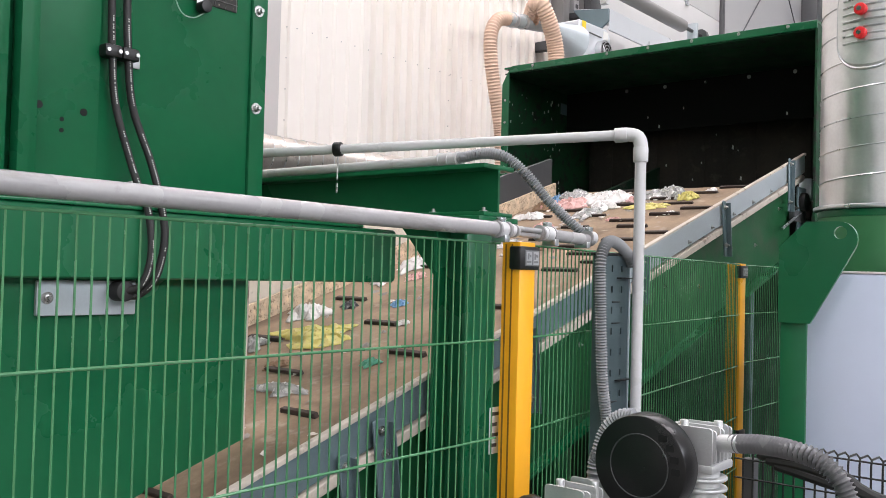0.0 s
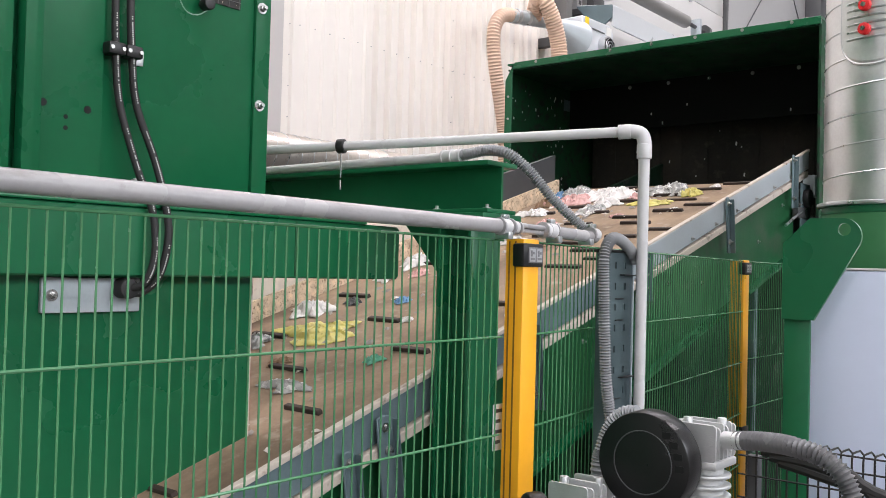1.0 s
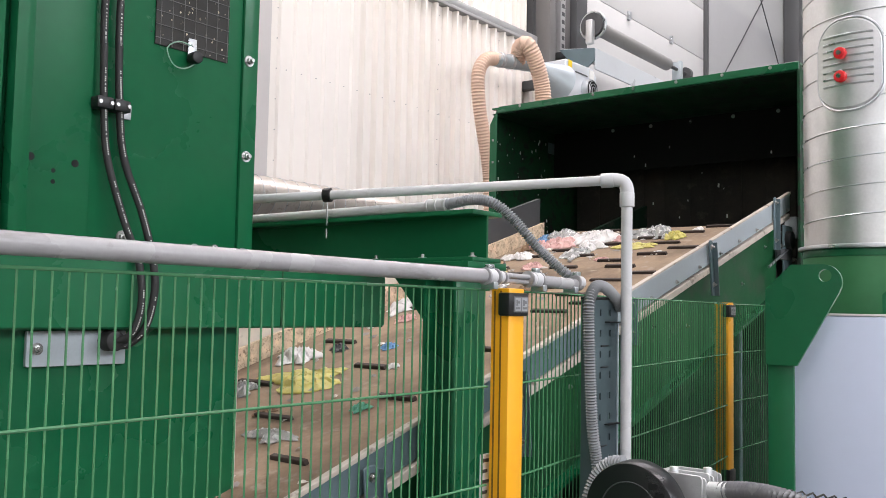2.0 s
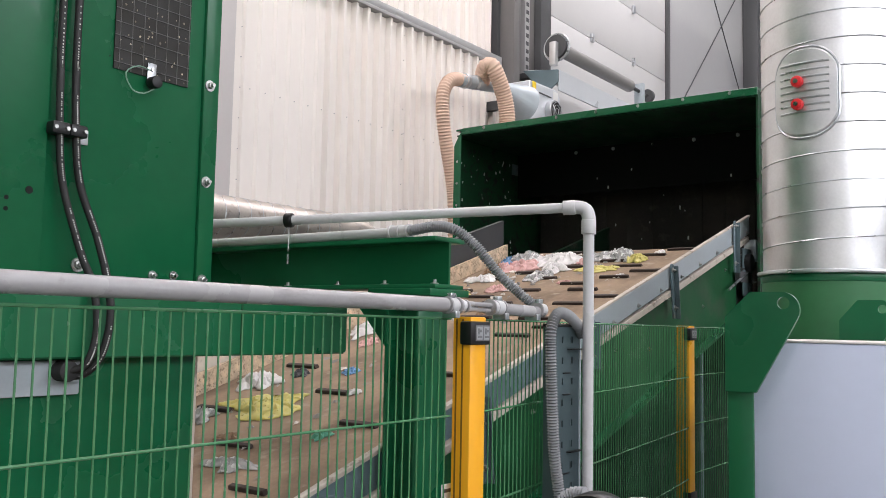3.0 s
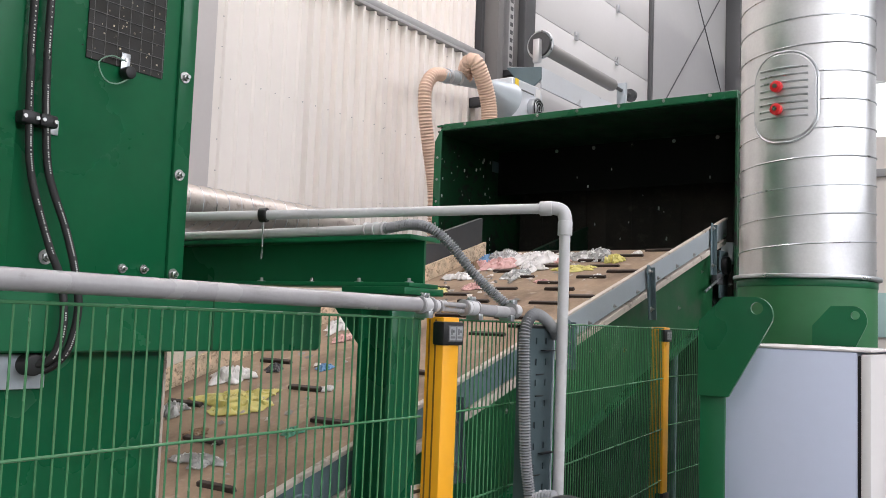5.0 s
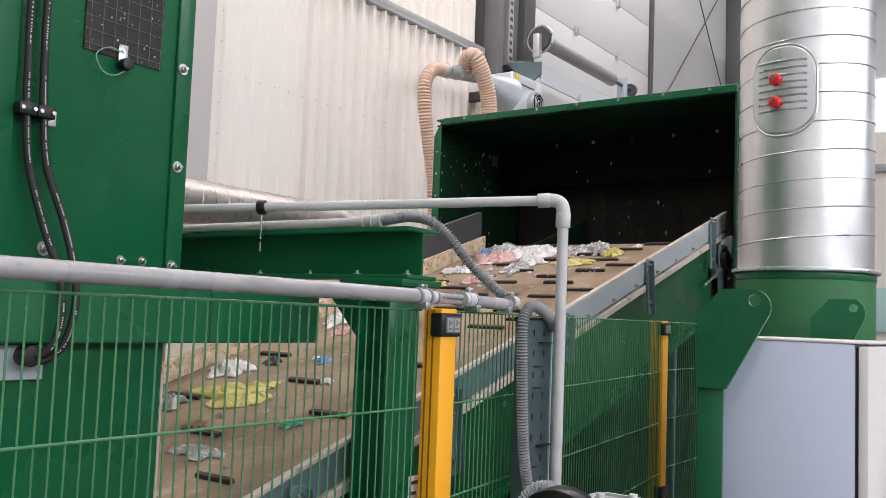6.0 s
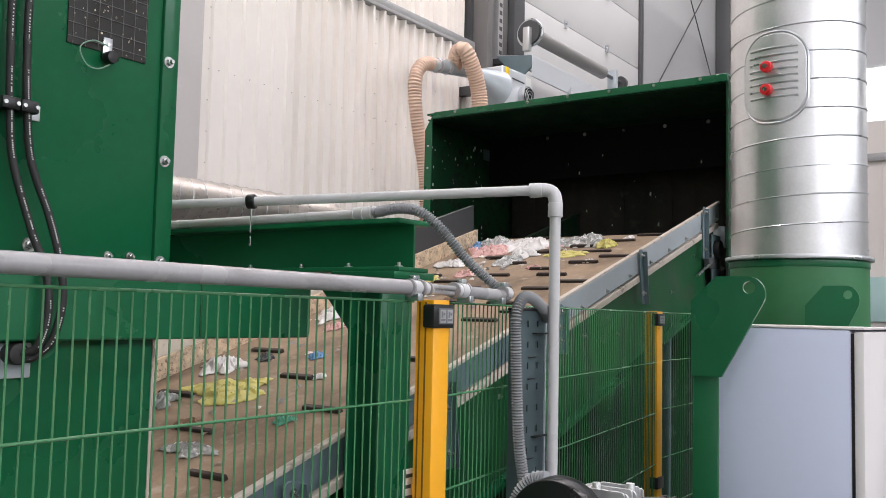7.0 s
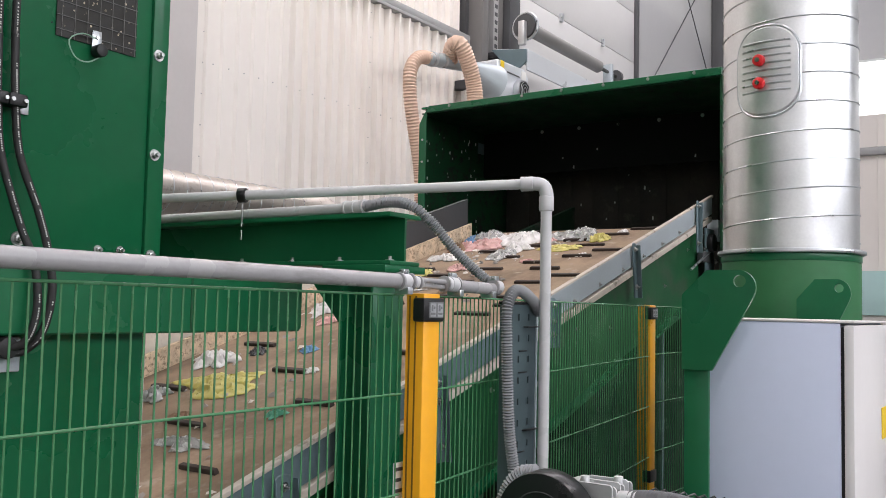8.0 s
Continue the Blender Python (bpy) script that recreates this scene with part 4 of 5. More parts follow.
def finned_head(owner, cx, cy, cz, n, ribs):
    """A cylinder head with upright fins over a ribbed cylinder."""
    part("head", box(cx - 0.044, cx + 0.044, cy - 0.050, cy + 0.050, cz - 0.012, cz + 0.004, 0.004), ALU, owner)
    for k in range(n):
        y = cy - 0.046 + 0.092 * k / (n - 1)
        top = cz + 0.072 - (0.006 if k % 2 else 0.0)
        part("cooling_fin", plate(rounded(cx - 0.042, cx + 0.042, cz + 0.003, top, 0.007, 3), "y", y - 0.0019, y + 0.0019, 0.0007), ALU, owner)
    for sx in (-0.026, 0.026):
        part("head_bolt", cyl((cx + sx, cy + sx * 0.7, cz), (cx + sx, cy + sx * 0.7, cz + 0.078), 0.0085, 14, bevel=0.001), ALU, owner)
    part("manifold", box(cx - 0.012, cx + 0.030, cy - 0.040, cy - 0.012, cz + 0.003, cz + 0.056, 0.004), ALU, owner)
    part("cylinder", cyl((cx, cy, cz - 0.020 * ribs - 0.02), (cx, cy, cz - 0.010), 0.036, 28), ALU, owner)
    for k in range(ribs):
        z = cz - 0.024 - 0.0195 * k
        part("cylinder_rib", cyl((cx, cy, z), (cx, cy, z - 0.0075), 0.050, 40, bevel=0.003), ALU, owner)


finned_head(blow, -0.752, 1.615, 1.584, 6, 12)
part("port", cyl((-0.710, 1.60, 1.626), (-0.668, 1.598, 1.630), 0.0165, 20, bevel=0.003), ALU, blow)
part("stand", box(MC.x - 0.05, MC.x + 0.14, MC.y + 0.04, MC.y + 0.18, 0.0, MC.z - 0.27, 0.006), STEEL_DARK, blow)
part("outlet_hose", tube([(-0.684, 1.60, 1.629), (-0.63, 1.585, 1.637), (-0.57, 1.56, 1.640), (-0.515, 1.55, 1.630), (-0.482, 1.55, 1.600), (-0.466, 1.55, 1.545), (-0.47, 1.55, 1.40), (-0.47, 1.55, 1.1)], 0.0182, 16, pitch=0.0084, depth=0.0055), HOSE_DARK, blow, "dark grey corrugated suction hose")
part("inlet_hose", tube([(-0.885, 1.60, 1.655), (-0.915, 1.60, 1.650), (-0.942, 1.595, 1.622), (-0.955, 1.585, 1.575), (-0.962, 1.58, 1.51), (-0.965, 1.58, 1.2)], 0.0155, 14, pitch=0.0066, depth=0.0034), HOSE_GREY, blow, "grey corrugated hose")
mot = thing("small_compressor", (-0.93, 1.45, 1.0), "small finned aluminium compressor head with a black cover", "compressor")
finned_head(mot, -0.925, 1.455, 1.468, 5, 5)
part("cover", cyl((-1.02, 1.42, 1.452), (-1.00, 1.45, 1.455), 0.052, 28, bevel=0.008), BLACK, mot)
part("stand", box(-1.01, -0.88, 1.42, 1.49, 0.0, 1.36, 0.004), STEEL_DARK, mot)

# ---- black wire basket in front of the cabinet ----
bask = thing("wire_basket_tray", (-0.5, 2.2, 1.3), "black wire basket cable tray in front of the cabinet", "cable tray")
for k in range(33):
    x = -0.86 + 0.0238 * k
    w = tube([(x, 2.12, 1.0), (x, 2.12, 1.525), (x, 2.125, 1.540), (x + 0.012, 2.14, 1.546), (x + 0.020, 2.142, 1.536)], 0.0027, 6, smooth=False)
    part("wire", w, BLACK, bask)
for z in (1.535, 1.50, 1.455, 1.40):
    part("long_wire", tube([(-0.88, 2.117, z), (-0.09, 2.117, z)], 0.0024, 6, smooth=False), BLACK, bask)
for x in (-0.85, -0.11):
    part("leg", box(x - 0.015, x + 0.015, 2.125, 2.155, 0.0, 1.5, 0.002), STEEL_DARK, bask)
for k in range(3):
    part("cable", tube([(-0.80 + 0.02 * k, 2.06, 1.53 - 0.01 * k), (-0.66, 2.05, 1.53 - 0.018 * k), (-0.55 + 0.02 * k, 2.05, 1.46), (-0.49 + 0.02 * k, 2.05, 1.36), (-0.46, 2.05, 1.15)], 0.0135, 10), RUBBER, bask, "black cable")

# ---- control cabinet and lifting plates ----
cab = thing("control_cabinet", (-0.67, 2.8, 0.0), "light grey steel control cabinet with a closed door", "cabinet")
part("body", box(-0.868, -0.497, 2.50, 3.14, 0.1, 1.955, 0.004), CABINET, cab)
part("top_cover", box(-0.868, -0.464, 2.499, 3.14, 1.9555, 1.9615, 0.001), CABINET_LIT, cab)
d2 = part("door", box(-0.488, -0.464, 2.498, 3.138, 0.12, 1.950, 0.004), CABINET_LIT, cab, "cabinet door with the warmer light put into its white")
part("gasket", box(-0.497, -0.488, 2.508, 3.13, 0.13, 1.945), RUBBER, cab, "black door gasket")
part("warning_sign", plate([(2.91, 1.62), (3.00, 1.62), (3.00, 1.71), (2.91, 1.71)], "x", -0.4638, -0.4615), SIGN_YELLOW, d2, "yellow warning sign")
part("plinth", box(-0.85, -0.49, 2.52, 3.12, 0.0, 0.1), STEEL_DARK, cab)


def holed_plate(outline, hole, y0, y1):
    """An upright plate with a round hole cut through it."""
    (hx, hz, hr), n = hole, 24
    ring = [(hx + hr * math.cos(2 * math.pi * k / n), hz + hr * math.sin(2 * math.pi * k / n)) for k in range(n)]
    bm = bmesh.new()
    sides = []
    for y in (y0, y1):
        loops = [[bm.verts.new((u, y, v)) for u, v in loop] for loop in (outline, ring)]
        edges = [bm.edges.new((q[k], q[(k + 1) % len(q)])) for q in loops for k in range(len(q))]
        bmesh.ops.triangle_fill(bm, edges=edges, use_beauty=True)
        sides.append(loops)
    for a, b in zip(*sides):
        for k in range(len(a)):
            m = (k + 1) % len(a)
            bm.faces.new((a[k], a[m], b[m], b[k]))
    return bm


def lug_plate(x, y, z, s, label):
    lg = thing("lifting_plate", (x, y, 0.0), label, "lifting plate", "green lifting plates")
    o = [(x, z - 0.27), (x, z - 0.067), (x + 0.068, z)]
    cx, cz, r = x + 0.150, z - 0.048, 0.048
    for k in range(9):
        a = radians(90 - 15 * k)
        o.append((cx + r * math.cos(a), cz + r * math.sin(a)))
    o += [(x + 0.082, z - 0.27)]
    o = [(x + (u - x) * s, v) for u, v in o]
    part("plate", holed_plate(o, (x + 0.156 * s, z - 0.030, 0.0165 * s), y, y + 0.012), GREEN, lg)
    return lg


lg = lug_plate(-0.885, 2.42, 2.090, 1.0, "green steel lifting plate with a round hole on a post")
part("post", box(-0.883, -0.815, 2.4325, 2.446, 0.0, 2.0, 0.002), GREEN, lg)
lg = lug_plate(-0.765, 3.20, 2.095, 0.86, "green steel lifting plate with a round hole behind the cabinet")
part("post", box(-0.755, -0.70, 3.155, 3.199, 0.0, 1.95, 0.003), GREEN, lg)

# ---- vertical spiral duct on its green base ----
DC, DR = Vector((-0.88, 3.60, 0.0)), 0.245
duct = thing("spiral_duct", (-0.88, 3.60, 2.2), "shiny galvanised spiral duct with an inspection hatch", "duct")
part("shell", cyl(DC + Vector((0, 0, 2.205)), DC + Vector((0, 0, 10.38)), DR, 96), DUCT, duct)
turns, pitch = 77, 0.105
hel = [DC + Vector(((DR + 0.0005) * math.cos(a), (DR + 0.0005) * math.sin(a), 2.24 + pitch * a / (2 * math.pi))) for a in [2 * math.pi * k / 64 for k in range(64 * turns)]]
part("lock_seam", tube(hel, 0.0032, 5, smooth=False), GALV, duct, "raised spiral lock seam")
part("flange", cyl(DC + Vector((0, 0, 2.198)), DC + Vector((0, 0, 2.214)), DR + 0.022, 72, bevel=0.005), GALV, duct)
HA = math.atan2(-1, -0.10)


def on_duct(u, v, out):
    a = HA + u / DR
    return DC + Vector(((DR + out) * math.cos(a), (DR + out) * math.sin(a), v))


HV = 2.866
hat = bmesh.new()
outl = rounded(-0.118, 0.118, -0.170, 0.170, 0.105, 8)
cen = hat.verts.new(on_duct(0, HV, 0.014))
inner = [hat.verts.new(on_duct(u * 0.5, HV + v * 0.5, 0.014)) for u, v in outl]
mid = [hat.verts.new(on_duct(u * 0.93, HV + v * 0.93, 0.013)) for u, v in outl]
out = [hat.verts.new(on_duct(u, HV + v, 0.001)) for u, v in outl]
for i in range(len(outl)):
    j = (i + 1) % len(outl)
    hat.faces.new((cen, inner[i], inner[j]))
    hat.faces.new((inner[i], mid[i], mid[j], inner[j]))
    hat.faces.new((mid[i], out[i], out[j], mid[j]))
hatch = part("inspection_hatch", hat, DUCT, duct, "oval pressed steel inspection hatch")
part("hatch_rim", tube([on_duct(u, HV + v, 0.003) for u, v in outl + outl[:1]], 0.0055, 8, smooth=False), GALV, hatch)
for k in range(8):
    v = HV - 0.075 + 0.026 * k
    part("pressed_rib", tube([on_duct(-0.085, v, 0.013), on_duct(-0.03, v, 0.0145), on_duct(0.03, v, 0.0145), on_duct(0.085, v, 0.013)], 0.0045, 6), GALV, hatch)
for v in (2.903, 2.818):
    a, b = on_duct(-0.016, v, 0.014), on_duct(-0.016, v, 0.040)
    kn = part("knob", cyl(a, b, 0.0215, 12, bevel=0.005), RED, hatch, "red plastic hand knob")
    part("knob_nut", cyl(b, b + (b - a).normalized() * 0.004, 0.009, 6), STEEL, kn)
base = thing("duct_base", (-0.88, 3.60, 0.0), "green painted round duct collar on a machine box", "machine")
part("collar", cyl(DC + Vector((0, 0, 1.80)), DC + Vector((0, 0, 2.197)), DR + 0.004, 72), GREEN_LIT, base, "green collar with reflected light put into its paler colour")
part("collar_flange", cyl(DC + Vector((0, 0, 2.170)), DC + Vector((0, 0, 2.1975)), DR + 0.007, 72, bevel=0.003), GREEN, base)
part("housing", box(-1.115, -0.50, 3.22, 4.1, 0.0, 1.80, 0.01), GREEN, base)

# ---- far services near the side wall ----
hd = thing("horizontal_spiral_duct", (-5.25, 3.0, 2.7), "galvanised spiral duct running along the wall", "duct")
HC = Vector((-5.3, 0, 2.755))
part("shell", cyl(HC + Vector((0, -3, 0)), HC + Vector((0, 5.55, 0)), 0.165, 40), DUCT_DUSTY, hd)
part("lock_seam", tube([HC + Vector((0.1655 * math.cos(a), -3 + 0.12 * a / (2 * math.pi), 0.1655 * math.sin(a))) for a in [2 * math.pi * k / 32 for k in range(32 * 71)]], 0.004, 5, smooth=False), GALV, hd)
part("elbow", tube([HC + Vector((0, 5.54, 0)), HC + Vector((0.01, 5.72, 0)), HC + Vector((0.04, 5.86, -0.08)), HC + Vector((0.05, 5.92, -0.22)), HC + Vector((0.05, 5.93, -1.2))], 0.165, 28, 0.03), DUCT_DUSTY, hd)
part("support", box(-5.42, -5.18, 3.0, 3.08, 0, 2.6, 0.004), STEEL_DARK, hd)

fan = thing("extract_fan", (-5.2, 8.4, 4.6), "grey metal fan housing with flexible tan ducts", "fan")
part("housing", plate([(8.36, 4.735), (8.96, 4.75), (9.05, 4.67), (9.05, 4.10), (8.36, 4.10)], "x", -5.45, -5.10, 0.012), FAN_PAINT, fan)
part("inlet_cone", cyl((-5.22, 7.98, 4.56), (-5.22, 8.36, 4.46), 0.075, 28, r2=0.245), GALV_DULL, fan, "dull zinc inlet cone")
part("warning_sticker", box(-5.099, -5.095, 8.415, 8.49, 4.62, 4.735), SIGN_YELLOW, fan, "yellow warning sticker")
part("label", box(-5.099, -5.095, 8.88, 8.99, 4.60, 4.72), LABEL_WHITE, fan)
part("fan_ring", cyl((-5.10, 8.82, 4.46), (-5.02, 8.82, 4.46), 0.13, 28, bevel=0.01), GALV, fan)
grille = part("fan_grille", cyl((-5.02, 8.82, 4.46), (-5.012, 8.82, 4.46), 0.11, 28), VENT, fan)
for rr in (0.035, 0.07, 0.10):
    part("guard_wire", tube([(-5.008, 8.82 + rr * math.cos(a), 4.46 + rr * math.sin(a)) for a in [math.pi * 2 * k / 28 for k in range(29)]], 0.005, 5, smooth=False), GALV, grille)
part("cooling_slot", box(-5.099, -5.095, 8.56, 8.84, 4.625, 4.64), STEEL_DARK, fan)
part("inlet_pipe", cyl((-5.2, 7.15, 4.455), (-5.2, 8.00, 4.57), 0.068, 24), GALV_DULL, fan)
for yy in (7.25, 7.42, 7.88):
    part("pipe_band", cyl((-5.2, yy - 0.025, 4.455 + 0.135 * (yy - 7.15)), (-5.2, yy + 0.025, 4.455 + 0.135 * (yy - 7.1)), 0.078, 24, bevel=0.006), GALV, fan)
part("flexible_duct", tube([(-5.2, 7.22, 4.465), (-5.2, 7.10, 4.455), (-5.2, 6.99, 4.41), (-5.2, 6.90, 4.30), (-5.2, 6.88, 4.15), (-5.2, 6.91, 3.93), (-5.2, 6.98, 3.68), (-5.2, 7.06, 3.42), (-5.2, 7.11, 3.1), (-5.2, 7.13, 2.3)], 0.070, 20, pitch=0.030, depth=0.009), HOSE_TAN, fan, "tan ribbed flexible duct")
part("flexible_duct", tube([(-5.20, 7.56, 4.54), (-5.10, 7.47, 4.645), (-5.02, 7.46, 4.655), (-4.99, 7.52, 4.57), (-4.98, 7.60, 4.45), (-4.98, 7.68, 4.30), (-4.98, 7.72, 4.13), (-4.98, 7.72, 3.9), (-4.98, 7.70, 3.2)], 0.088, 20, pitch=0.030, depth=0.009), HOSE_TAN, fan, "tan ribbed flexible duct")
part("bracket", box(-5.8, -5.40, 8.5, 8.6, 4.5, 4.6), STEEL_DARK, fan)

rol = thing("door_roller", (-5.2, 10.2, 5.3), "rolled grey tarpaulin winder above a light sheet tray", "roller")
disc = part("end_disc", cyl((-5.2, 9.10, 5.29), (-5.2, 9.13, 5.29), 0.17, 36, bevel=0.008), GALV_DULL, rol)
part("disc_rim", tube([(-5.2 + 0.165 * math.cos(a), 9.095, 5.29 + 0.165 * math.sin(a)) for a in [math.pi * 2 * k / 40 for k in range(41)]], 0.012, 6, smooth=False), GALV, disc)
part("disc_hub", cyl((-5.2, 9.06, 5.29), (-5.2, 9.10, 5.29), 0.145, 28), STEEL_DARK, rol)
part("motor", box(-5.245, -5.155, 8.99, 9.07, 5.05, 5.34, 0.015), ALU, rol)
part("roll", cyl((-5.2, 9.14, 5.29), (-5.2, 11.15, 5.29), 0.085, 28, bevel=0.02), TARP, rol)
part("shaft", cyl((-5.2, 11.15, 5.29), (-5.2, 11.9, 5.29), 0.025, 16), STEEL_DARK, rol)
part("tray", plate([(-5.55, 5.05), (-5.12, 4.99), (-5.12, 4.74), (-5.14, 4.74), (-5.14, 4.96), (-5.55, 5.02)], "y", 9.02, 12.1, 0.004), FAN_PAINT, rol)
part("tray_end", plate([(-5.60, 5.04), (-5.12, 4.985), (-5.12, 4.84), (-5.30, 4.70)], "y", 8.99, 9.018, 0.003), GALV_BLUE, rol)
part("bearing", box(-5.27, -5.13, 11.44, 11.5, 4.99, 5.40, 0.01), GALV_DULL, rol)
part("end_cap", cyl((-5.2, 11.72, 5.29), (-5.2, 11.8, 5.29), 0.09, 20), STEEL_DARK, rol)
part("bracket", box(-5.8, -5.5, 9.1, 9.2, 4.98, 5.05), STEEL_DARK, rol)
part("bracket", box(-5.8, -5.5, 11.9, 12.0, 4.98, 5.05), STEEL_DARK, rol)


rol.location = Vector(rol.location) + Vector((0.0, 0.04, 0.035))

# ---- litter lying on the belt ----
def film_mat(name, color, rough=0.35, trans=0.0):
    m = mat(name, color, rough, vary=0.2, scale=30, bump=0.5, bump_scale=60, dirt=tuple(c * 0.45 + 0.05 for c in color), dirt_at=0.66)
    m.node_tree.nodes["Principled BSDF"].inputs["Transmission Weight"].default_value = trans
    return m


FILMS = {
    "clear": film_mat("hazy_clear_film", (0.62, 0.62, 0.60), 0.25, 0.35),
    "white": film_mat("white_film", (0.70, 0.68, 0.66)),
    "yellow": film_mat("yellow_sack_film", (0.62, 0.55, 0.14), 0.35, 0.15),
    "pink": film_mat("pinkish_film", (0.62, 0.36, 0.33)),
    "blue": film_mat("blue_film", (0.12, 0.26, 0.45)),
    "green": film_mat("green_film", (0.10, 0.36, 0.24)),
    "brown": film_mat("brown_card", (0.24, 0.15, 0.09), 0.8),
    "dark": film_mat("dark_film", (0.04, 0.04, 0.045)),
}


def litter(x, y, w, l, h, kind, label, seed):
    """A crumpled sheet of film lying on the belt."""
    rnd = random.Random(seed)
    n = 34
    bm = bmesh.new()
    grid = []
    off = Vector((rnd.uniform(-50, 50), rnd.uniform(-50, 50), 0))
    turn = rnd.uniform(0, 3.1)
    for i in range(n + 1):
        for j in range(n + 1):
            u, v = i / n * 2 - 1, j / n * 2 - 1
            a = math.atan2(v, u)
            r = min(1.0, max(abs(u), abs(v)))
            edge = 0.62 + 0.55 * noise.noise(Vector((math.cos(a) * 1.6, math.sin(a) * 1.6, seed * 3.7)))
            px, py = r * math.cos(a) * edge, r * math.sin(a) * edge
            q = Vector((px * 2.2, py * 2.2, seed * 1.3)) + off
            warp = q + 0.35 * Vector((noise.noise(q * 2.1), noise.noise(q * 2.1 + Vector((9, 0, 0))), 0))
            rid = 1 - 2.4 * abs(noise.noise(warp * 1.2))
            fold = 1 - 3.0 * abs(noise.noise(warp * 3.1))
            z = max(0.0, (1 - r ** 3)) * (0.28 + 0.50 * rid + 0.26 * fold) + 0.10 * abs(noise.noise(q * 6.0))
            px += 0.10 * noise.noise(q * 3.0)
            py += 0.10 * noise.noise(q * 3.0 + Vector((0, 7, 0)))
            gx = (px * math.cos(turn) - py * math.sin(turn)) * w / 2
            gy = (px * math.sin(turn) + py * math.cos(turn)) * l / 2
            wx, wy = x + gx, y + gy
            grid.append(bm.verts.new((wx, wy, slope(wy) - BELT_DROP + 0.003 + h * max(0.0, z))))
    for i in range(n):
        for j in range(n):
            a = i * (n + 1) + j
            bm.faces.new((grid[a], grid[a + 1], grid[a + n + 2], grid[a + n + 1]))
    ob = single(label[0], bm, FILMS[kind], label[1], label[2], sm=True)
    mod = ob.modifiers.new("thickness", "SOLIDIFY")
    mod.thickness = 0.0015
    return ob


PIECES = [
    (-2.35, 4.14, 0.34, 0.40, 0.07, "white"), (-2.52, 4.05, 0.26, 0.30, 0.06, "pink"), (-2.15, 4.20, 0.30, 0.22, 0.05, "clear"),
    (-2.60, 4.20, 0.22, 0.26, 0.08, "clear"), (-2.42, 4.18, 0.34, 0.26, 0.06, "white"), (-2.05, 4.22, 0.20, 0.24, 0.07, "clear"),
    (-2.30, 3.85, 0.20, 0.24, 0.05, "clear"), (-2.62, 3.80, 0.22, 0.20, 0.05, "white"), (-1.92, 4.14, 0.14, 0.16, 0.05, "yellow"),
    (-2.58, 3.50, 0.24, 0.20, 0.05, "yellow"), (-2.40, 3.60, 0.14, 0.12, 0.04, "pink"), (-2.20, 4.12, 0.12, 0.14, 0.04, "pink"),
    (-1.85, 4.28, 0.09, 0.10, 0.03, "white"), (-2.70, 4.20, 0.12, 0.22, 0.05, "blue"), (-2.30, 3.98, 0.26, 0.24, 0.06, "white"),
    (-2.62, 4.02, 0.20, 0.20, 0.06, "pink"), (-1.98, 4.16, 0.16, 0.16, 0.05, "clear"),
    (-2.38, 2.10, 0.46, 0.30, 0.040, "yellow"), (-2.08, 1.72, 0.22, 0.12, 0.03, "clear"), (-2.52, 2.42, 0.12, 0.10, 0.03, "dark"),
    (-2.62, 2.70, 0.12, 0.12, 0.04, "white"), (-2.30, 2.46, 0.09, 0.08, 0.03, "blue"), (-1.95, 1.95, 0.08, 0.07, 0.03, "green"),
    (-2.62, 2.30, 0.24, 0.20, 0.06, "white"), (-2.55, 1.98, 0.16, 0.20, 0.05, "clear"), (-2.64, 2.95, 0.20, 0.26, 0.06, "white"),
    (-2.28, 1.86, 0.12, 0.10, 0.02, "brown"), (-2.50, 2.78, 0.10, 0.12, 0.03, "pink"), (-2.12, 2.28, 0.08, 0.06, 0.02, "white"),
    (-2.05, 3.98, 0.30, 0.16, 0.025, "yellow"), (-2.40, 3.30, 0.26, 0.16, 0.025, "clear"), (-2.62, 3.30, 0.18, 0.18, 0.05, "white"),
    (-1.86, 3.82, 0.08, 0.06, 0.02, "white"), (-2.10, 3.72, 0.10, 0.05, 0.02, "pink"), (-2.66, 3.98, 0.16, 0.22, 0.06, "brown"),
    (-2.2, 3.2, 0.12, 0.12, 0.03, "brown"), (-2.5, 3.1, 0.10, 0.10, 0.03, "white"),
]
WORDS = {
    "clear": ("plastic_film", "crumpled hazy clear plastic film on the belt", "litter"),
    "white": ("plastic_bag", "crumpled dirty white plastic bag on the belt", "litter"),
    "yellow": ("yellow_sack", "torn crumpled yellow sack film on the belt", "litter"),
    "pink": ("packaging", "crumpled pinkish packaging film on the belt", "litter"),
    "blue": ("blue_bag", "crumpled blue plastic bag on the belt", "litter"),
    "green": ("green_packaging", "crumpled green plastic packaging on the belt", "litter"),
    "brown": ("cardboard_piece", "crumpled brown cardboard piece on the belt", "litter"),
    "dark": ("dark_film", "crumpled dark plastic film on the belt", "litter"),
}
for i, (x, y, w, l, h, kind) in enumerate(PIECES):
    litter(x, y, w * 1.12, l * 1.12, h * 0.72, kind, WORDS[kind], i + 1)

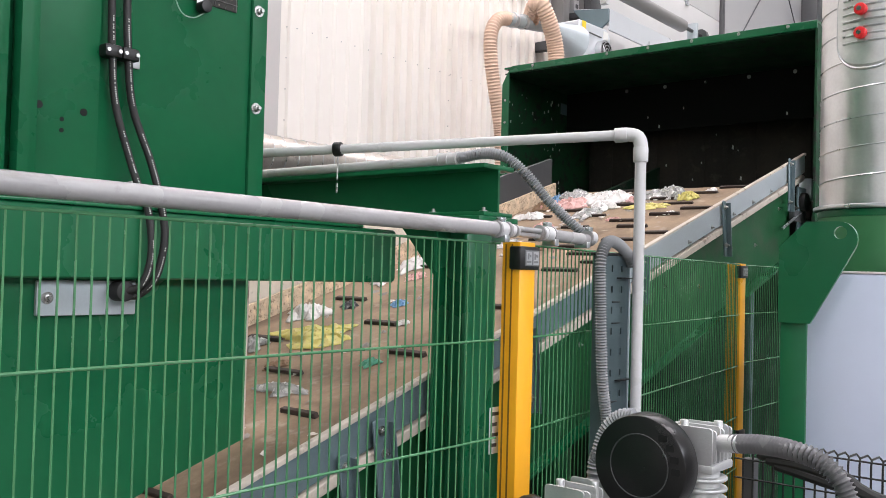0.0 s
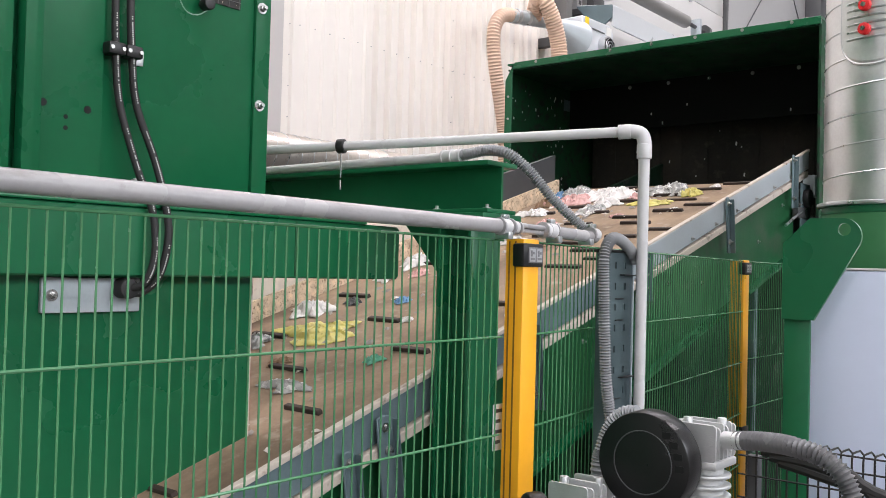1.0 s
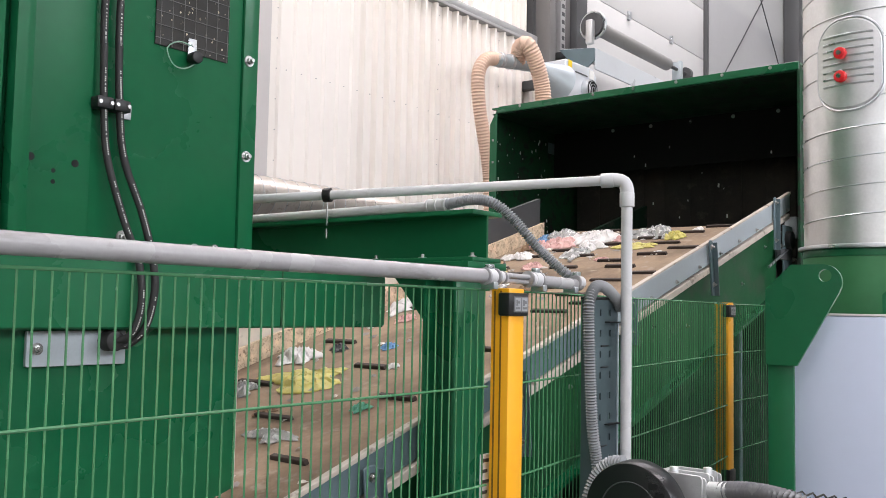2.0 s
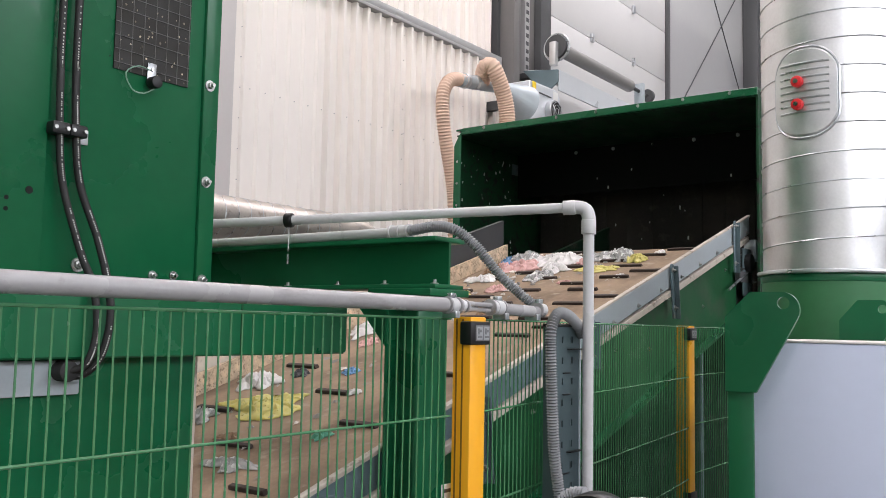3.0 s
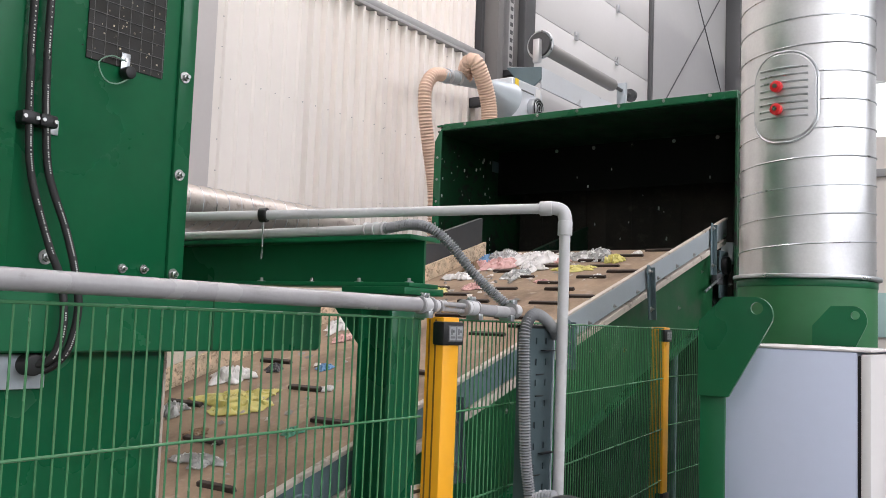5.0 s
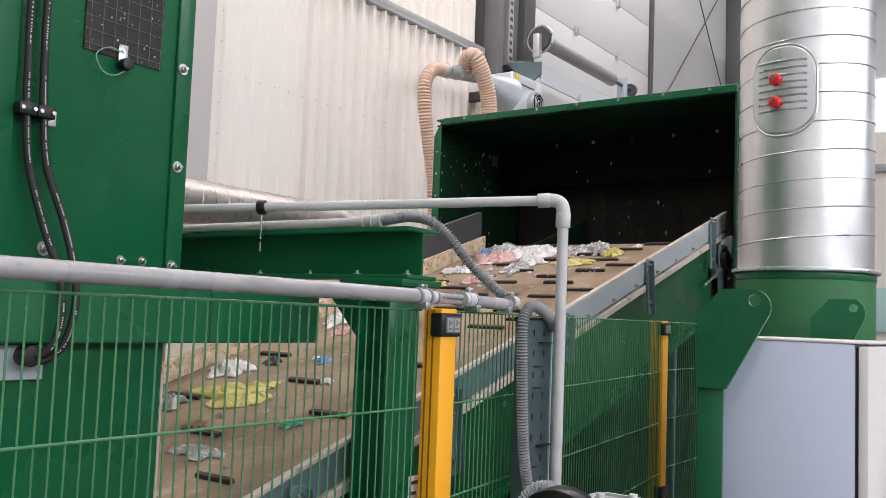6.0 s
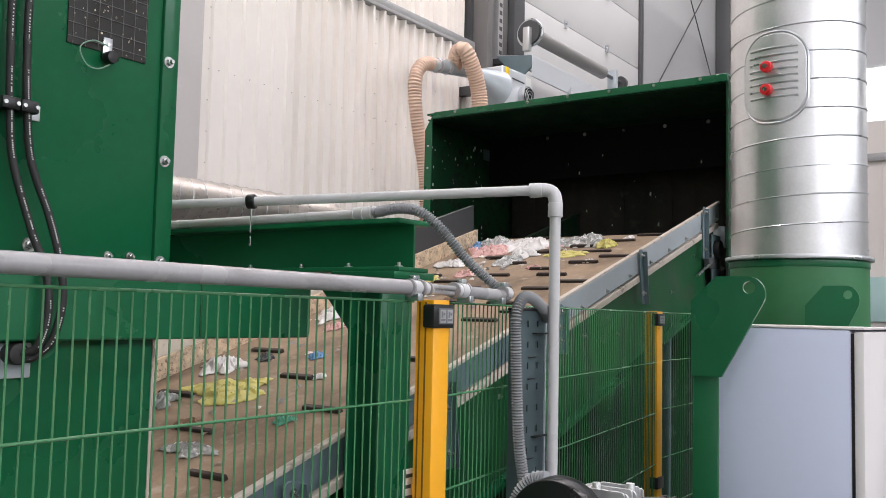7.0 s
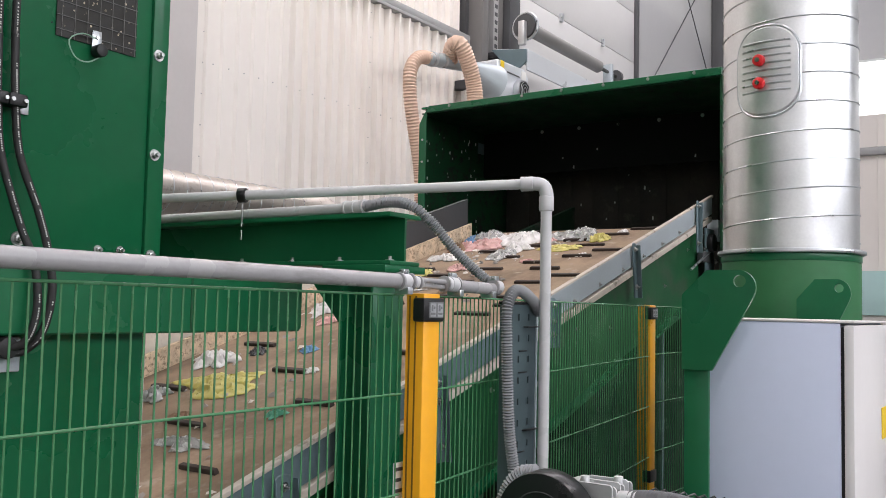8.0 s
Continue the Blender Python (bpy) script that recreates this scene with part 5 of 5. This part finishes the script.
# small scraps strewn over the belt
scr = bmesh.new()
rnd = random.Random(23)
for k in range(170):
    up = k % 3 != 0
    y = rnd.uniform(3.2, 4.36) if up else rnd.uniform(1.3, 3.2)
    x = rnd.uniform(-2.72, -1.70) if not up else rnd.triangular(-2.74, -1.75, -2.5)
    s = rnd.uniform(0.006, 0.022)
    a = rnd.uniform(0, 6.28)
    z = slope(y) - BELT_DROP + 0.001
    pts = []
    for j in range(5):
        b = a + j * 1.2566
        r = s * rnd.uniform(0.5, 1.2)
        py = y + r * math.sin(b)
        pts.append((x + r * math.cos(b), py, slope(py) - BELT_DROP + rnd.uniform(0.001, 0.010)))
    low = [scr.verts.new(p) for p in pts]
    top = scr.verts.new((x, y, z + rnd.uniform(0.006, 0.016)))
    for j in range(5):
        scr.faces.new((low[j], low[(j + 1) % 5], top))
single("litter_scraps", scr, mat("mixed_scraps", (0.42, 0.38, 0.34), 0.6, vary=0.3, scale=20, per_island=0.65), "small torn scraps strewn over the belt", "litter", kind="stuff", sm=False)

# pale chips stuck to the inside of the hood
chips = bmesh.new()
for k in range(46):
    y, z = rnd.uniform(4.9, 5.6), rnd.uniform(2.5, 3.2)
    s = rnd.uniform(0.003, 0.009)
    c = [chips.verts.new((HL + 0.0125, y + s * u, z + 1.5 * s * v)) for u, v in ((-1, -0.6), (0.8, -1), (1, 0.7), (-0.5, 1))]
    t = chips.verts.new((HL + 0.0125 + s * 0.5, y, z))
    for j in range(4):
        chips.faces.new((c[j], c[(j + 1) % 4], t))
for k in range(16):
    x, z = rnd.uniform(-3.3, -1.7), rnd.uniform(2.6, 3.15)
    s = rnd.uniform(0.003, 0.008)
    y = 5.658 if z > 2.96 else 5.946
    c = [chips.verts.new((x + s * u, y, z + 2.2 * s * v)) for u, v in ((-1, -0.6), (0.8, -1), (1, 0.7), (-0.5, 1))]
    t = chips.verts.new((x, y - s * 0.5, z))
    for j in range(4):
        chips.faces.new((c[j], c[(j + 1) % 4], t))
single("stuck_chips", chips, LABEL_WHITE, "pale specks stuck inside the hood", "dirt", kind="stuff", sm=False)
